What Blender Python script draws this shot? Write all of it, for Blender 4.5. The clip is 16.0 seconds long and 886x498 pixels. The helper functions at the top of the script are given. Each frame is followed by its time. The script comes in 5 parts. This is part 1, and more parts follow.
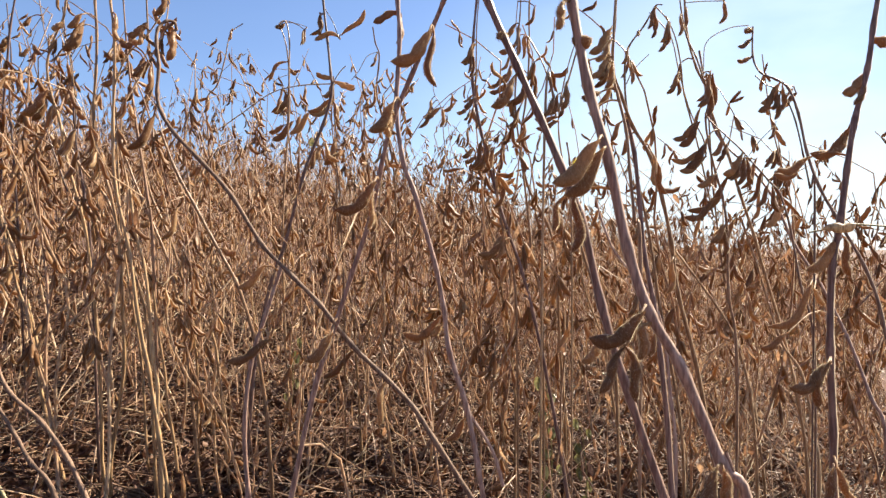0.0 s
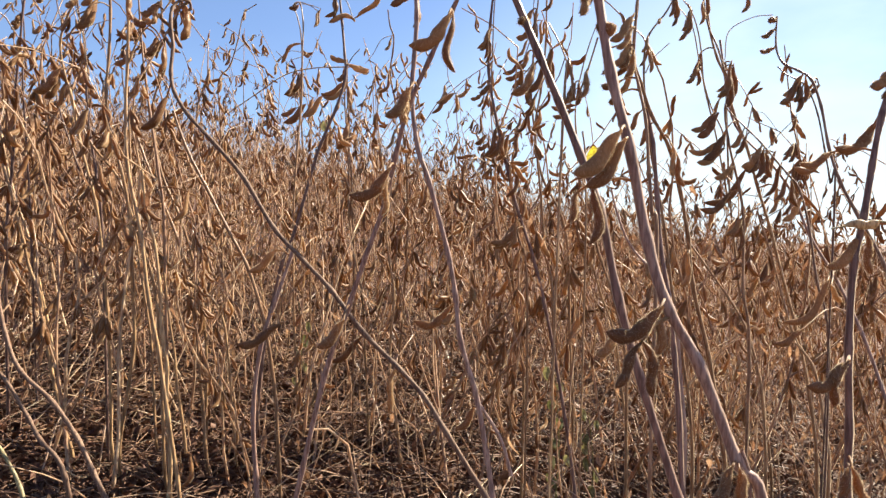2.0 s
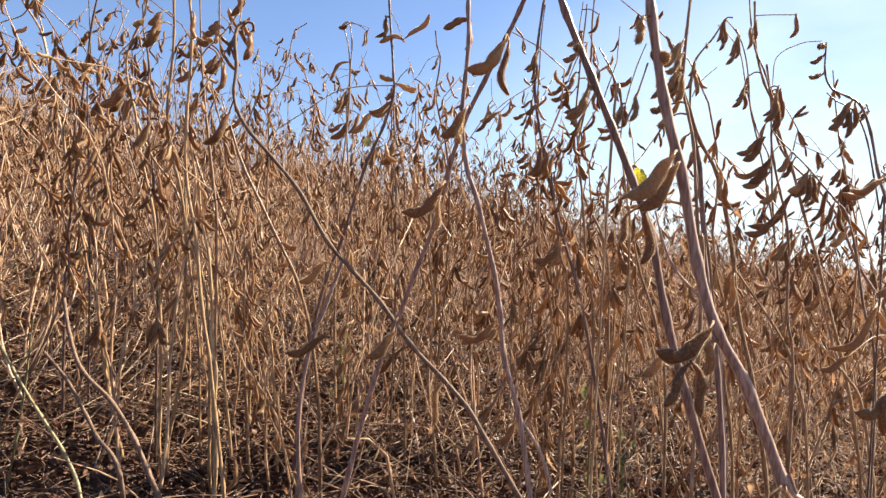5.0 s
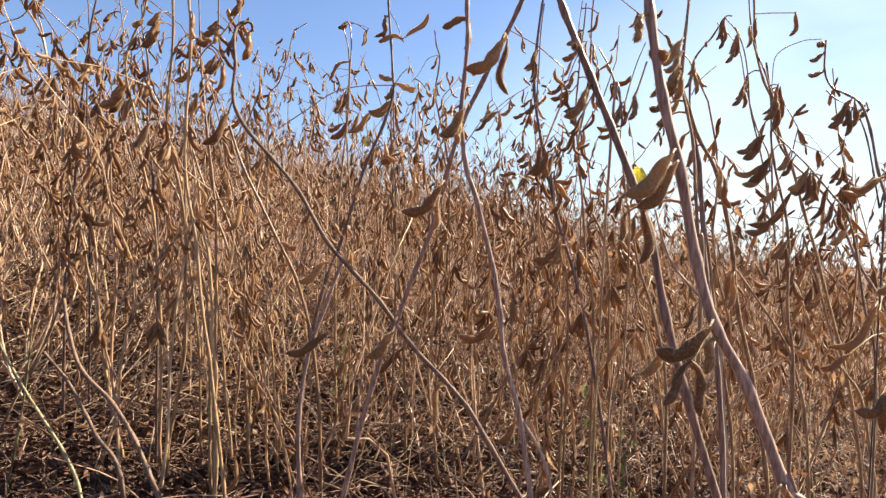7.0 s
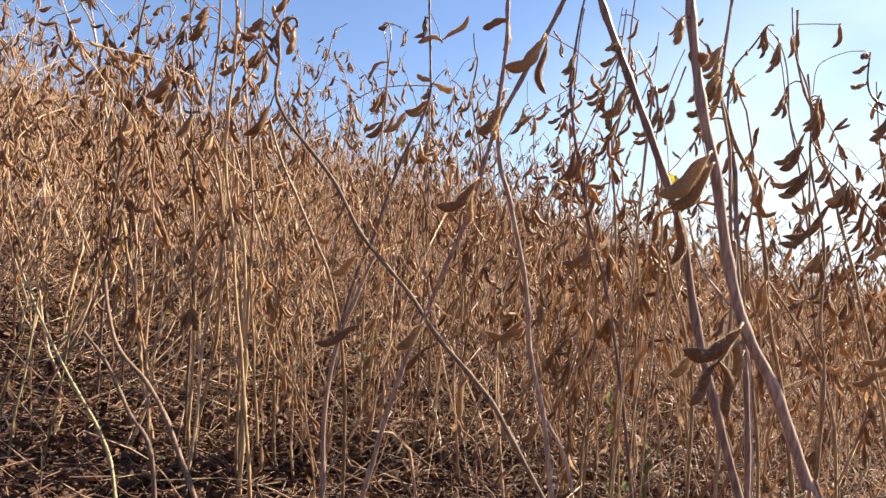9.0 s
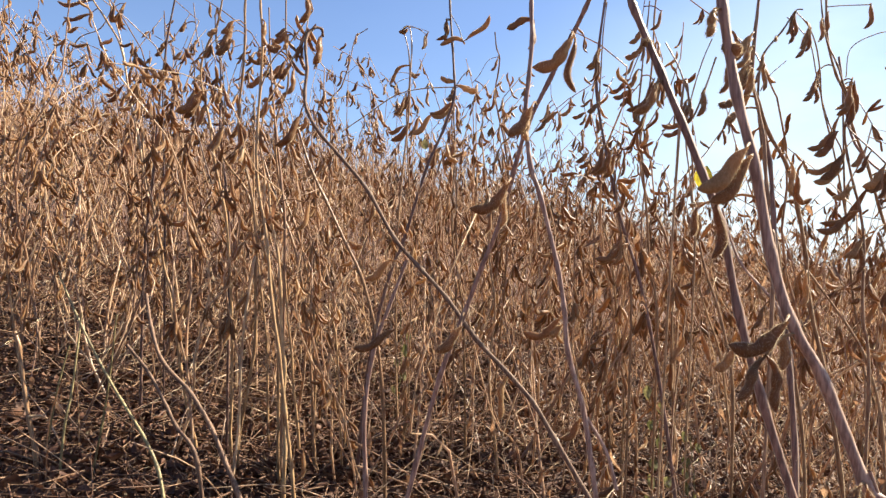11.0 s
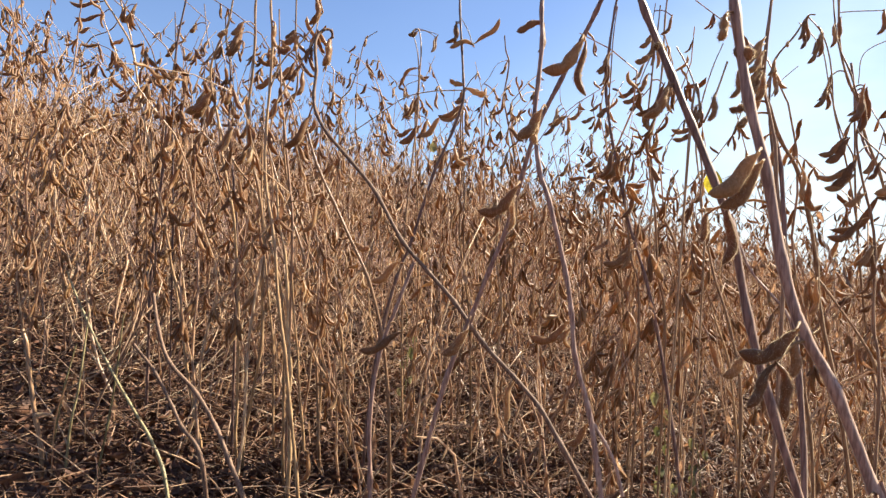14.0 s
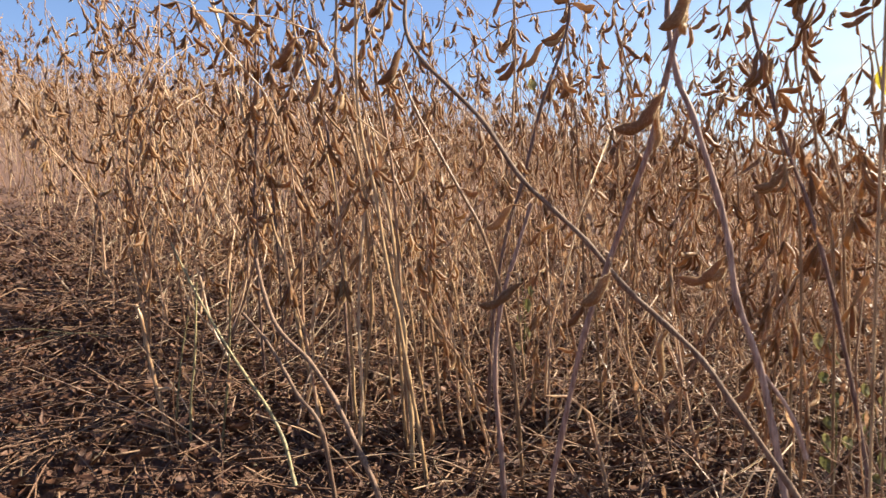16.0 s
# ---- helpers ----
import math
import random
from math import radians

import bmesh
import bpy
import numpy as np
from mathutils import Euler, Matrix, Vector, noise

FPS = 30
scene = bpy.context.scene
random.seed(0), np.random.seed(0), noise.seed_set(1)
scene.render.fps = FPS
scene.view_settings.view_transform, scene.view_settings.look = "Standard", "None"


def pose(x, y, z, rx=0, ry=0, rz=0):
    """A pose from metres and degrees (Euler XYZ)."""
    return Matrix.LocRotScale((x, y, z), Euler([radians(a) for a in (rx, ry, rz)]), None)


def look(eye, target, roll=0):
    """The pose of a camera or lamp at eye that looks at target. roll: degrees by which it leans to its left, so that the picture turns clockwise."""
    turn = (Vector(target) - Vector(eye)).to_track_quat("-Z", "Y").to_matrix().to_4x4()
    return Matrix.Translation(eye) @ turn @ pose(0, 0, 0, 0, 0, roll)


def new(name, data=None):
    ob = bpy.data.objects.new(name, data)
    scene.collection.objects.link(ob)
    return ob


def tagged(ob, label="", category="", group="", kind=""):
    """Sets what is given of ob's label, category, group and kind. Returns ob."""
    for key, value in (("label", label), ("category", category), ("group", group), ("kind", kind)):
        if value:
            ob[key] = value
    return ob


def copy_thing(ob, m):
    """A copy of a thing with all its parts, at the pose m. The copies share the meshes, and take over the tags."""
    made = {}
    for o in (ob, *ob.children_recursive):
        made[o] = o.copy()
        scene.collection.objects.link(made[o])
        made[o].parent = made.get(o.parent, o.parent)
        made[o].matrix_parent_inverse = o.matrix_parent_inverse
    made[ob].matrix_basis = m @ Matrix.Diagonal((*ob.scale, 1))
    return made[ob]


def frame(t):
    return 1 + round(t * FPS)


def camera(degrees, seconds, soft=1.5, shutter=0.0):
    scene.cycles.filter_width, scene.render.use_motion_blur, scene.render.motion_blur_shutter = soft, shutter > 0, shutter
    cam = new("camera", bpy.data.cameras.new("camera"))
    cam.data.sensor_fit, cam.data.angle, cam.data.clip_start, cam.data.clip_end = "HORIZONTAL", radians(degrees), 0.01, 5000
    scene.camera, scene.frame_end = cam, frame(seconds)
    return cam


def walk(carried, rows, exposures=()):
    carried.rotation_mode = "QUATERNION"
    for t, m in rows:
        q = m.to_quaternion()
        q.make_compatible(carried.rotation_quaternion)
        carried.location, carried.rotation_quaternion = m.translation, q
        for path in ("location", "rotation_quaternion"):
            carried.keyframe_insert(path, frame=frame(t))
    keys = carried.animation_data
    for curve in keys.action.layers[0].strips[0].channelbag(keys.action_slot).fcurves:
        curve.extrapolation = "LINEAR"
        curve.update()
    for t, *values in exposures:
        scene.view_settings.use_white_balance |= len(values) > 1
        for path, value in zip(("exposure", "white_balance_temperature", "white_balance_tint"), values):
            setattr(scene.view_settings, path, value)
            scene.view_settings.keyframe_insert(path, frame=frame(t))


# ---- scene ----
cam = camera(67.4, 16.0, soft=1.45, shutter=0.2)
ROWS = [
    (0, 0.0000, 0.0000, 0.6000, 0.00, 0.00, -0.00),
    (0.5, -0.0012, -0.0006, 0.6017, 0.51, -0.50, 0.27),
    (1, -0.0091, -0.0044, 0.6000, -0.02, -0.57, -0.55),
    (1.5, -0.0059, 0.0001, 0.6010, 0.28, -0.72, -0.96),
    (2, -0.0068, 0.0084, 0.6025, 0.68, -1.23, -1.22),
    (2.5, -0.0186, 0.0043, 0.6044, 0.46, -1.28, -1.58),
    (3, -0.0212, 0.0010, 0.6030, 1.03, -1.16, -0.97),
    (3.5, -0.0094, -0.0058, 0.5994, 0.96, -0.71, -0.37),
    (4, -0.0067, -0.0083, 0.5986, 0.57, -0.29, -0.54),
    (4.5, -0.0119, -0.0113, 0.5978, 1.15, -0.19, -1.58),
    (5, -0.0253, -0.0132, 0.6031, 3.43, -0.00, -2.68),
    (7.5, -0.0235, -0.0125, 0.6028, 3.57, -0.03, -2.42),
    (8, -0.0287, -0.0167, 0.6048, 5.12, -0.06, -2.31),
    (8.5, -0.0274, -0.0217, 0.5975, 5.56, -0.23, -2.75),
    (9, -0.0263, -0.0233, 0.5906, 5.91, 0.32, -4.90),
    (9.5, -0.0296, -0.0263, 0.5935, 6.19, 0.61, -4.05),
    (12, -0.0404, -0.0281, 0.5947, 8.43, -0.35, -2.40),
    (12.5, -0.0410, -0.0268, 0.5948, 8.43, -0.40, -2.52),
    (13, -0.0400, -0.0280, 0.5918, 8.58, 0.09, -2.98),
    (13.5, -0.0402, -0.0288, 0.5935, 8.75, 0.04, -3.22),
    (14, -0.0392, -0.0254, 0.5938, 8.61, 0.33, -3.22),
    (14.5, -0.0377, -0.0263, 0.5954, 8.65, 0.44, -2.77),
    (15, -0.0426, 0.0025, 0.5921, 10.16, -1.42, -3.55),
    (15.5, -0.0617, 0.0385, 0.5860, 12.76, -3.51, -0.44),
    (16, -0.0840, 0.0758, 0.5776, 17.04, -3.77, 1.52),
]
walk(cam, [(t, pose(x, y, z, 90 + pitch, roll, yaw)) for t, x, y, z, yaw, pitch, roll in ROWS])

# ---- light: low clear sky with thin cloud, sun to the right and ahead ----
SUN_AZIMUTH, SUN_HEIGHT = 57.0, 39.0
scene.view_settings.exposure = 1.79
world = bpy.data.worlds.new("sky")
scene.world = world
world.use_nodes = True
wt = world.node_tree
wt.nodes.clear()


def wnode(kind, **values):
    n = wt.nodes.new(kind)
    for k, v in values.items():
        n.inputs[k].default_value = v
    return n


sky = wt.nodes.new("ShaderNodeTexSky")
sky.sky_type, sky.sun_disc = "NISHITA", False
sky.sun_elevation, sky.sun_rotation = radians(SUN_HEIGHT), radians(SUN_AZIMUTH)
sky.air_density, sky.dust_density, sky.ozone_density = 1.1, 0.3, 4.0
coords = wt.nodes.new("ShaderNodeTexCoord")
flat = wt.nodes.new("ShaderNodeMapping")
flat.inputs["Scale"].default_value = (1.0, 1.0, 2.6)
cloud = wnode("ShaderNodeTexNoise", Scale=2.3, Detail=6.0, Roughness=0.5)
cover = wt.nodes.new("ShaderNodeValToRGB")
cover.color_ramp.elements[0].position, cover.color_ramp.elements[0].color = 0.36, (0.32, 0.32, 0.32, 1)
cover.color_ramp.elements[1].position, cover.color_ramp.elements[1].color = 0.56, (1, 1, 1, 1)
veil = wt.nodes.new("ShaderNodeMixRGB")
veil.inputs[2].default_value = (6.3, 7.6, 7.4, 1)
back = wnode("ShaderNodeBackground", Strength=0.05)
wout = wt.nodes.new("ShaderNodeOutputWorld")
wt.links.new(coords.outputs["Generated"], flat.inputs["Vector"])
wt.links.new(flat.outputs["Vector"], cloud.inputs["Vector"])
wt.links.new(cloud.outputs["Fac"], cover.inputs["Fac"])
# the veil of thin cloud thickens towards the sun's side
side = wt.nodes.new("ShaderNodeVectorMath")
side.operation = "DOT_PRODUCT"
side.inputs[1].default_value = (0.72, 0.50, -0.75)
span = wt.nodes.new("ShaderNodeMapRange")
span.interpolation_type = "SMOOTHSTEP"
span.inputs["From Min"].default_value, span.inputs["From Max"].default_value = 0.17, 0.72
span.inputs["To Min"].default_value, span.inputs["To Max"].default_value = 0.03, 1.0
wisp = wt.nodes.new("ShaderNodeMath")
wisp.operation = "MULTIPLY"
wt.links.new(coords.outputs["Generated"], side.inputs[0])
wt.links.new(side.outputs["Value"], span.inputs["Value"])
wt.links.new(span.outputs["Result"], wisp.inputs[0])
wt.links.new(cover.outputs["Color"], wisp.inputs[1])
wt.links.new(wisp.outputs[0], veil.inputs["Fac"])
wt.links.new(sky.outputs["Color"], veil.inputs[1])
air = wt.nodes.new("ShaderNodeMixRGB")
air.blend_type = "MULTIPLY"
air.inputs["Fac"].default_value, air.inputs[2].default_value = 1.0, (0.92, 0.91, 1.03, 1)
wt.links.new(veil.outputs["Color"], air.inputs[1])
wt.links.new(air.outputs["Color"], back.inputs["Color"])
wt.links.new(back.outputs["Background"], wout.inputs["Surface"])

sun = new("sun", bpy.data.lights.new("sun", "SUN"))
sun.data.energy, sun.data.angle, sun.data.color = 5.0, radians(0.6), (1.0, 0.90, 0.73)
az, el = radians(SUN_AZIMUTH), radians(SUN_HEIGHT)
sun.matrix_world = look((0, 0, 0), (-math.sin(az) * math.cos(el), -math.cos(az) * math.cos(el), -math.sin(el)))


# ---- materials ----
def plant_material(name, dark, mid, light, rough=0.6, sheen=0.0, bump=0.2, grain=420.0, stretch=0.08, through_light=0.0, streaks=0.75):
    """Dry plant matter: each piece has its own shade, with blotches and fine lengthwise grain."""
    m = bpy.data.materials.new(name)
    m.use_nodes = True
    nt = m.node_tree
    p = nt.nodes["Principled BSDF"]
    p.inputs["Roughness"].default_value = rough
    p.inputs["Specular IOR Level"].default_value = 0.35
    if sheen:
        p.inputs["Sheen Weight"].default_value = sheen
        p.inputs["Sheen Roughness"].default_value = 0.35
        p.inputs["Sheen Tint"].default_value = (1.0, 0.86, 0.62, 1)
    geo, obj, tc = nt.nodes.new("ShaderNodeNewGeometry"), nt.nodes.new("ShaderNodeObjectInfo"), nt.nodes.new("ShaderNodeTexCoord")
    add = nt.nodes.new("ShaderNodeMath")
    frac = nt.nodes.new("ShaderNodeMath")
    frac.operation = "FRACT"
    nt.links.new(geo.outputs["Random Per Island"], add.inputs[0])
    nt.links.new(obj.outputs["Random"], add.inputs[1])
    nt.links.new(add.outputs[0], frac.inputs[0])
    blotch = nt.nodes.new("ShaderNodeTexNoise")
    blotch.inputs["Scale"].default_value, blotch.inputs["Detail"].default_value = 55.0, 4.0
    nt.links.new(geo.outputs["Position"], blotch.inputs["Vector"])
    patch = nt.nodes.new("ShaderNodeTexNoise")
    patch.inputs["Scale"].default_value, patch.inputs["Detail"].default_value = 1.6, 2.0
    nt.links.new(geo.outputs["Position"], patch.inputs["Vector"])
    stretchy = nt.nodes.new("ShaderNodeMapping")
    stretchy.inputs["Scale"].default_value = (1, 1, stretch)
    fine = nt.nodes.new("ShaderNodeTexNoise")
    fine.inputs["Scale"].default_value, fine.inputs["Detail"].default_value = grain, 3.0
    nt.links.new(geo.outputs["Position"], stretchy.inputs["Vector"])
    nt.links.new(stretchy.outputs["Vector"], fine.inputs["Vector"])
    mixed = nt.nodes.new("ShaderNodeMath")
    mixed.operation = "MULTIPLY_ADD"
    mixed.inputs[1].default_value = 0.55
    nt.links.new(frac.outputs[0], mixed.inputs[0])
    weigh = nt.nodes.new("ShaderNodeMath")
    weigh.operation = "MULTIPLY_ADD"
    weigh.inputs[1].default_value = 0.5
    nt.links.new(blotch.outputs["Fac"], weigh.inputs[0])
    weigh2 = nt.nodes.new("ShaderNodeMath")
    weigh2.operation = "MULTIPLY_ADD"
    weigh2.inputs[1].default_value, weigh2.inputs[2].default_value = 0.7, -0.42
    nt.links.new(patch.outputs["Fac"], weigh2.inputs[0])
    nt.links.new(weigh2.outputs[0], weigh.inputs[2])
    nt.links.new(weigh.outputs[0], mixed.inputs[2])
    ramp = nt.nodes.new("ShaderNodeValToRGB")
    e = ramp.color_ramp.elements
    e[0].position, e[0].color = 0.08, (*dark, 1)
    e[1].position, e[1].color = 0.9, (*light, 1)
    e.new(0.5).color = (*mid, 1)
    nt.links.new(mixed.outputs[0], ramp.inputs["Fac"])
    streak = nt.nodes.new("ShaderNodeMixRGB")
    streak.blend_type = "MULTIPLY"
    streak.inputs["Fac"].default_value = streaks
    tone = nt.nodes.new("ShaderNodeValToRGB")
    tone.color_ramp.elements[0].position, tone.color_ramp.elements[0].color = 0.40, (0.40, 0.33, 0.31, 1)
    tone.color_ramp.elements[1].position = 0.57
    nt.links.new(fine.outputs["Fac"], tone.inputs["Fac"])
    nt.links.new(ramp.outputs["Color"], streak.inputs[1])
    nt.links.new(tone.outputs["Color"], streak.inputs[2])
    nt.links.new(streak.outputs["Color"], p.inputs["Base Color"])
    if bump:
        b = nt.nodes.new("ShaderNodeBump")
        b.inputs["Strength"].default_value, b.inputs["Distance"].default_value = bump, 0.002
        nt.links.new(fine.outputs["Fac"], b.inputs["Height"])
        nt.links.new(b.outputs["Normal"], p.inputs["Normal"])
    if through_light:
        tl = nt.nodes.new("ShaderNodeBsdfTranslucent")
        mix = nt.nodes.new("ShaderNodeMixShader")
        mix.inputs["Fac"].default_value = through_light
        nt.links.new(streak.outputs["Color"], tl.inputs["Color"])
        nt.links.new(p.outputs["BSDF"], mix.inputs[1])
        nt.links.new(tl.outputs["BSDF"], mix.inputs[2])
        nt.links.new(mix.outputs["Shader"], nt.nodes["Material Output"].inputs["Surface"])
    return m


STEM = {
    "purple": plant_material("purplish_stem", (0.13, 0.068, 0.055), (0.31, 0.185, 0.145), (0.56, 0.39, 0.30), 0.5, 0.5),
    "dark": plant_material("dark_stem", (0.08, 0.045, 0.038), (0.17, 0.10, 0.08), (0.30, 0.19, 0.13), 0.42, 0.4),
    "tan": plant_material("tan_stem", (0.20, 0.108, 0.055), (0.36, 0.215, 0.112), (0.54, 0.355, 0.19), 0.36, 0.5),
    "gold": plant_material("golden_stem", (0.25, 0.145, 0.07), (0.42, 0.265, 0.133), (0.62, 0.435, 0.24), 0.34, 0.4),
    "brown": plant_material("brown_stem", (0.17, 0.095, 0.056), (0.33, 0.195, 0.115), (0.50, 0.325, 0.195), 0.55, 0.3),
    "weathered": plant_material("weathered_stem", (0.14, 0.084, 0.055), (0.26, 0.16, 0.103), (0.42, 0.29, 0.188), 0.72, 0.1),
    "grass": plant_material("grass_stem", (0.15, 0.125, 0.056), (0.25, 0.21, 0.098), (0.40, 0.33, 0.17), 0.5),
}
POD = plant_material("dry_pod", (0.20, 0.090, 0.038), (0.37, 0.198, 0.088), (0.58, 0.38, 0.19), 0.42, 0.8, 0.15, 600.0, 0.5, 0.5, 0.35)
FUZZ = plant_material("pod_fuzz", (0.6, 0.45, 0.26), (0.7, 0.55, 0.34), (0.8, 0.66, 0.45), 0.4, 0.0, 0.0, 420.0, 0.08, 0.45)
FIELD_STEM = plant_material("field_stem", (0.32, 0.187, 0.12), (0.61, 0.40, 0.25), (0.87, 0.69, 0.46), 0.34, 1.0, 0.0, 420.0, 0.08, 0.38)
STRAW = plant_material("straw", (0.095, 0.048, 0.028), (0.18, 0.098, 0.056), (0.36, 0.235, 0.135), 0.6, 0.0, 0.0)
LITTER = plant_material("leaf_litter", (0.075, 0.033, 0.019), (0.135, 0.061, 0.035), (0.235, 0.122, 0.07), 0.65, 0.1, 0.0, 300.0, 1.0, 0.2)
WITHERED = plant_material("withered_leaf", (0.16, 0.075, 0.042), (0.34, 0.183, 0.098), (0.56, 0.365, 0.21), 0.5, 0.4, 0.0, 300.0, 1.0, 0.45)
YELLOW = plant_material("yellow_leaf", (0.5, 0.42, 0.03), (0.62, 0.54, 0.05), (0.7, 0.62, 0.1), 0.5, 0.0, 0.0, 300.0, 1.0, 0.5)
GREEN = plant_material("green_leaf", (0.14, 0.145, 0.05), (0.26, 0.245, 0.10), (0.40, 0.35, 0.16), 0.5, 0.0, 0.0, 300.0, 1.0, 0.35)


def soil_material():
    m = bpy.data.materials.new("soil")
    m.use_nodes = True
    nt = m.node_tree
    p = nt.nodes["Principled BSDF"]
    p.inputs["Roughness"].default_value = 0.95
    geo = nt.nodes.new("ShaderNodeNewGeometry")
    big, small = nt.nodes.new("ShaderNodeTexNoise"), nt.nodes.new("ShaderNodeTexNoise")
    big.inputs["Scale"].default_value, big.inputs["Detail"].default_value = 3.0, 6.0
    small.inputs["Scale"].default_value, small.inputs["Detail"].default_value = 70.0, 8.0
    for n in (big, small):
        nt.links.new(geo.outputs["Position"], n.inputs["Vector"])
    ramp = nt.nodes.new("ShaderNodeValToRGB")
    ramp.color_ramp.elements[0].position, ramp.color_ramp.elements[0].color = 0.3, (0.085, 0.043, 0.028, 1)
    ramp.color_ramp.elements[1].position, ramp.color_ramp.elements[1].color = 0.75, (0.14, 0.072, 0.045, 1)
    mix = nt.nodes.new("ShaderNodeMixRGB")
    nt.links.new(big.outputs["Fac"], mix.inputs[1])
    nt.links.new(small.outputs["Fac"], mix.inputs[2])
    nt.links.new(mix.outputs["Color"], ramp.inputs["Fac"])
    nt.links.new(ramp.outputs["Color"], p.inputs["Base Color"])
    b = nt.nodes.new("ShaderNodeBump")
    b.inputs["Strength"].default_value, b.inputs["Distance"].default_value = 0.8, 0.02
    nt.links.new(small.outputs["Fac"], b.inputs["Height"])
    nt.links.new(b.outputs["Normal"], p.inputs["Normal"])
    return m


SOIL = soil_material()


# ---- the ground: a hillside that rises ahead and to the left ----
def ground_height(x, y):
    x, y = np.asarray(x, float), np.asarray(y, float)
    r = np.hypot(x, y)
    fade = np.minimum(1.0, 38.0 / np.maximum(r, 1e-6)) ** 0.9
    bumps = 0.012 * np.sin(7.1 * x + 1.3 * y) * np.sin(6.3 * y - 2.1 * x) + 0.006 * np.sin(17 * x + 5) * np.sin(19 * y)
    fall = 0.5 * (x + np.sqrt(x * x + 1.0)) - 0.5  # steeper towards the right
    return (-0.150 * x + 0.060 * y - 0.032 * fall) * fade + bumps * np.clip(1 - r / 40, 0, 1)


def quads(name, verts, faces, mats, index=None, smooth=True):
    """One mesh of four-cornered faces from arrays."""
    me = bpy.data.meshes.new(name)
    verts, faces = np.asarray(verts, np.float32), np.asarray(faces, np.int32)
    me.vertices.add(len(verts))
    me.vertices.foreach_set("co", verts.ravel())
    me.loops.add(faces.size)
    me.loops.foreach_set("vertex_index", faces.ravel())
    me.polygons.add(len(faces))
    me.polygons.foreach_set("loop_start", np.arange(0, faces.size, 4, dtype=np.int32))
    me.polygons.foreach_set("use_smooth", np.full(len(faces), smooth))
    for m in mats:
        me.materials.append(m)
    if index is not None:
        me.polygons.foreach_set("material_index", np.asarray(index, np.int32))
    me.update(calc_edges=True)
    return me


def build_ground():
    radii = np.concatenate([[0.0], 0.35 * 1.06 ** np.arange(155)])
    turns = 180
    a = np.linspace(0, 2 * np.pi, turns, endpoint=False)
    x, y = np.outer(radii, np.cos(a)).ravel(), np.outer(radii, np.sin(a)).ravel()
    v = np.stack([x, y, ground_height(x, y)], 1)
    i, j = np.meshgrid(np.arange(len(radii) - 1), np.arange(turns), indexing="ij")
    k = (j + 1) % turns
    f = np.stack([i * turns + j, (i + 1) * turns + j, (i + 1) * turns + k, i * turns + k], -1).reshape(-1, 4)
    ob = new("ground", quads("ground", v, f, [SOIL]))
    tagged(ob, "dark brown soil of a sloping field under dry litter", "ground", kind="structure")


build_ground()


# ---- shapes of dry soybean plants ----
def smooth_line(points, count):
    """Points along a soft curve through the given ones."""
    p = np.asarray(points, float)
    if len(p) == 2:
        return p[0] + np.linspace(0, 1, count)[:, None] * (p[1] - p[0])
    e = np.vstack([2 * p[0] - p[1], p, 2 * p[-1] - p[-2]])
    u = np.linspace(0, len(p) - 1 - 1e-9, count)
    i = u.astype(int)
    t = (u - i)[:, None]
    a, b, c, d = e[i], e[i + 1], e[i + 2], e[i + 3]
    return 0.5 * (2 * b + (c - a) * t + (2 * a - 5 * b + 4 * c - d) * t * t + (3 * b - a - 3 * c + d) * t ** 3)


def tube(line, radii, sides, flat=1.0, phase=0.0, ridge=0.0):
    """A tapering tube along a line; flat presses it thinner across."""
    line = np.asarray(line, float)
    n = len(line)
    d = np.gradient(line, axis=0)
    d /= np.linalg.norm(d, axis=1)[:, None] + 1e-12
    mean = d.mean(0)
    ref = np.array([1.0, 0, 0]) if abs(mean[0]) < 0.6 else np.array([0, 1.0, 0])
    s = np.cross(d, ref)
    s /= np.linalg.norm(s, axis=1)[:, None] + 1e-12
    o = np.cross(d, s)
    a = np.linspace(0, 2 * np.pi, sides, endpoint=False) + phase
    r = np.broadcast_to(np.asarray(radii, float), (n,))[:, None, None] * (1 - ridge * (np.arange(sides) % 2))[None, :, None]
    v = line[:, None, :] + r * (np.cos(a)[None, :, None] * s[:, None, :] + flat * np.sin(a)[None, :, None] * o[:, None, :])
    i, j = np.meshgrid(np.arange(n - 1), np.arange(sides), indexing="ij")
    k = (j + 1) % sides
    f = np.stack([i * sides + j, i * sides + k, (i + 1) * sides + k, (i + 1) * sides + j], -1).reshape(-1, 4)
    return v.reshape(-1, 3), f


def pod_shape(a, b, width, sag=0.1, rings=12, sides=8, rng=None, beans=3):
    """A curved, bean-filled pod from its stalk at a to its tip at b."""
    a, b = np.asarray(a, float), np.asarray(b, float)
    t = np.linspace(0, 1, rings)
    d = b - a
    length = np.linalg.norm(d) + 1e-9
    side = np.cross(d, (0, 1, 0))
    if np.linalg.norm(side) < 1e-6:
        side = np.array([1.0, 0, 0])
    side = side / np.linalg.norm(side)
    if side[2] > 0:
        side = -side
    line = a + t[:, None] * d + (sag * length * np.sin(np.pi * t) - 0.05 * length * np.sin(2 * np.pi * t))[:, None] * side
    body = np.clip((t - 0.05) / 0.33, 0, 1) ** 0.75 * np.clip((1.0 - t) / 0.13, 0, 1) ** 0.55
    swell = 0.88 + 0.12 * np.cos(2 * np.pi * (t * beans - 0.35))
    r = 0.5 * width * body * (swell if rings > 6 else 1.0) + 0.0011 * (1 - t) + 0.0002
    return tube(line, r, sides, 0.66, 0.3 if rng is None else rng.uniform(0, 3))


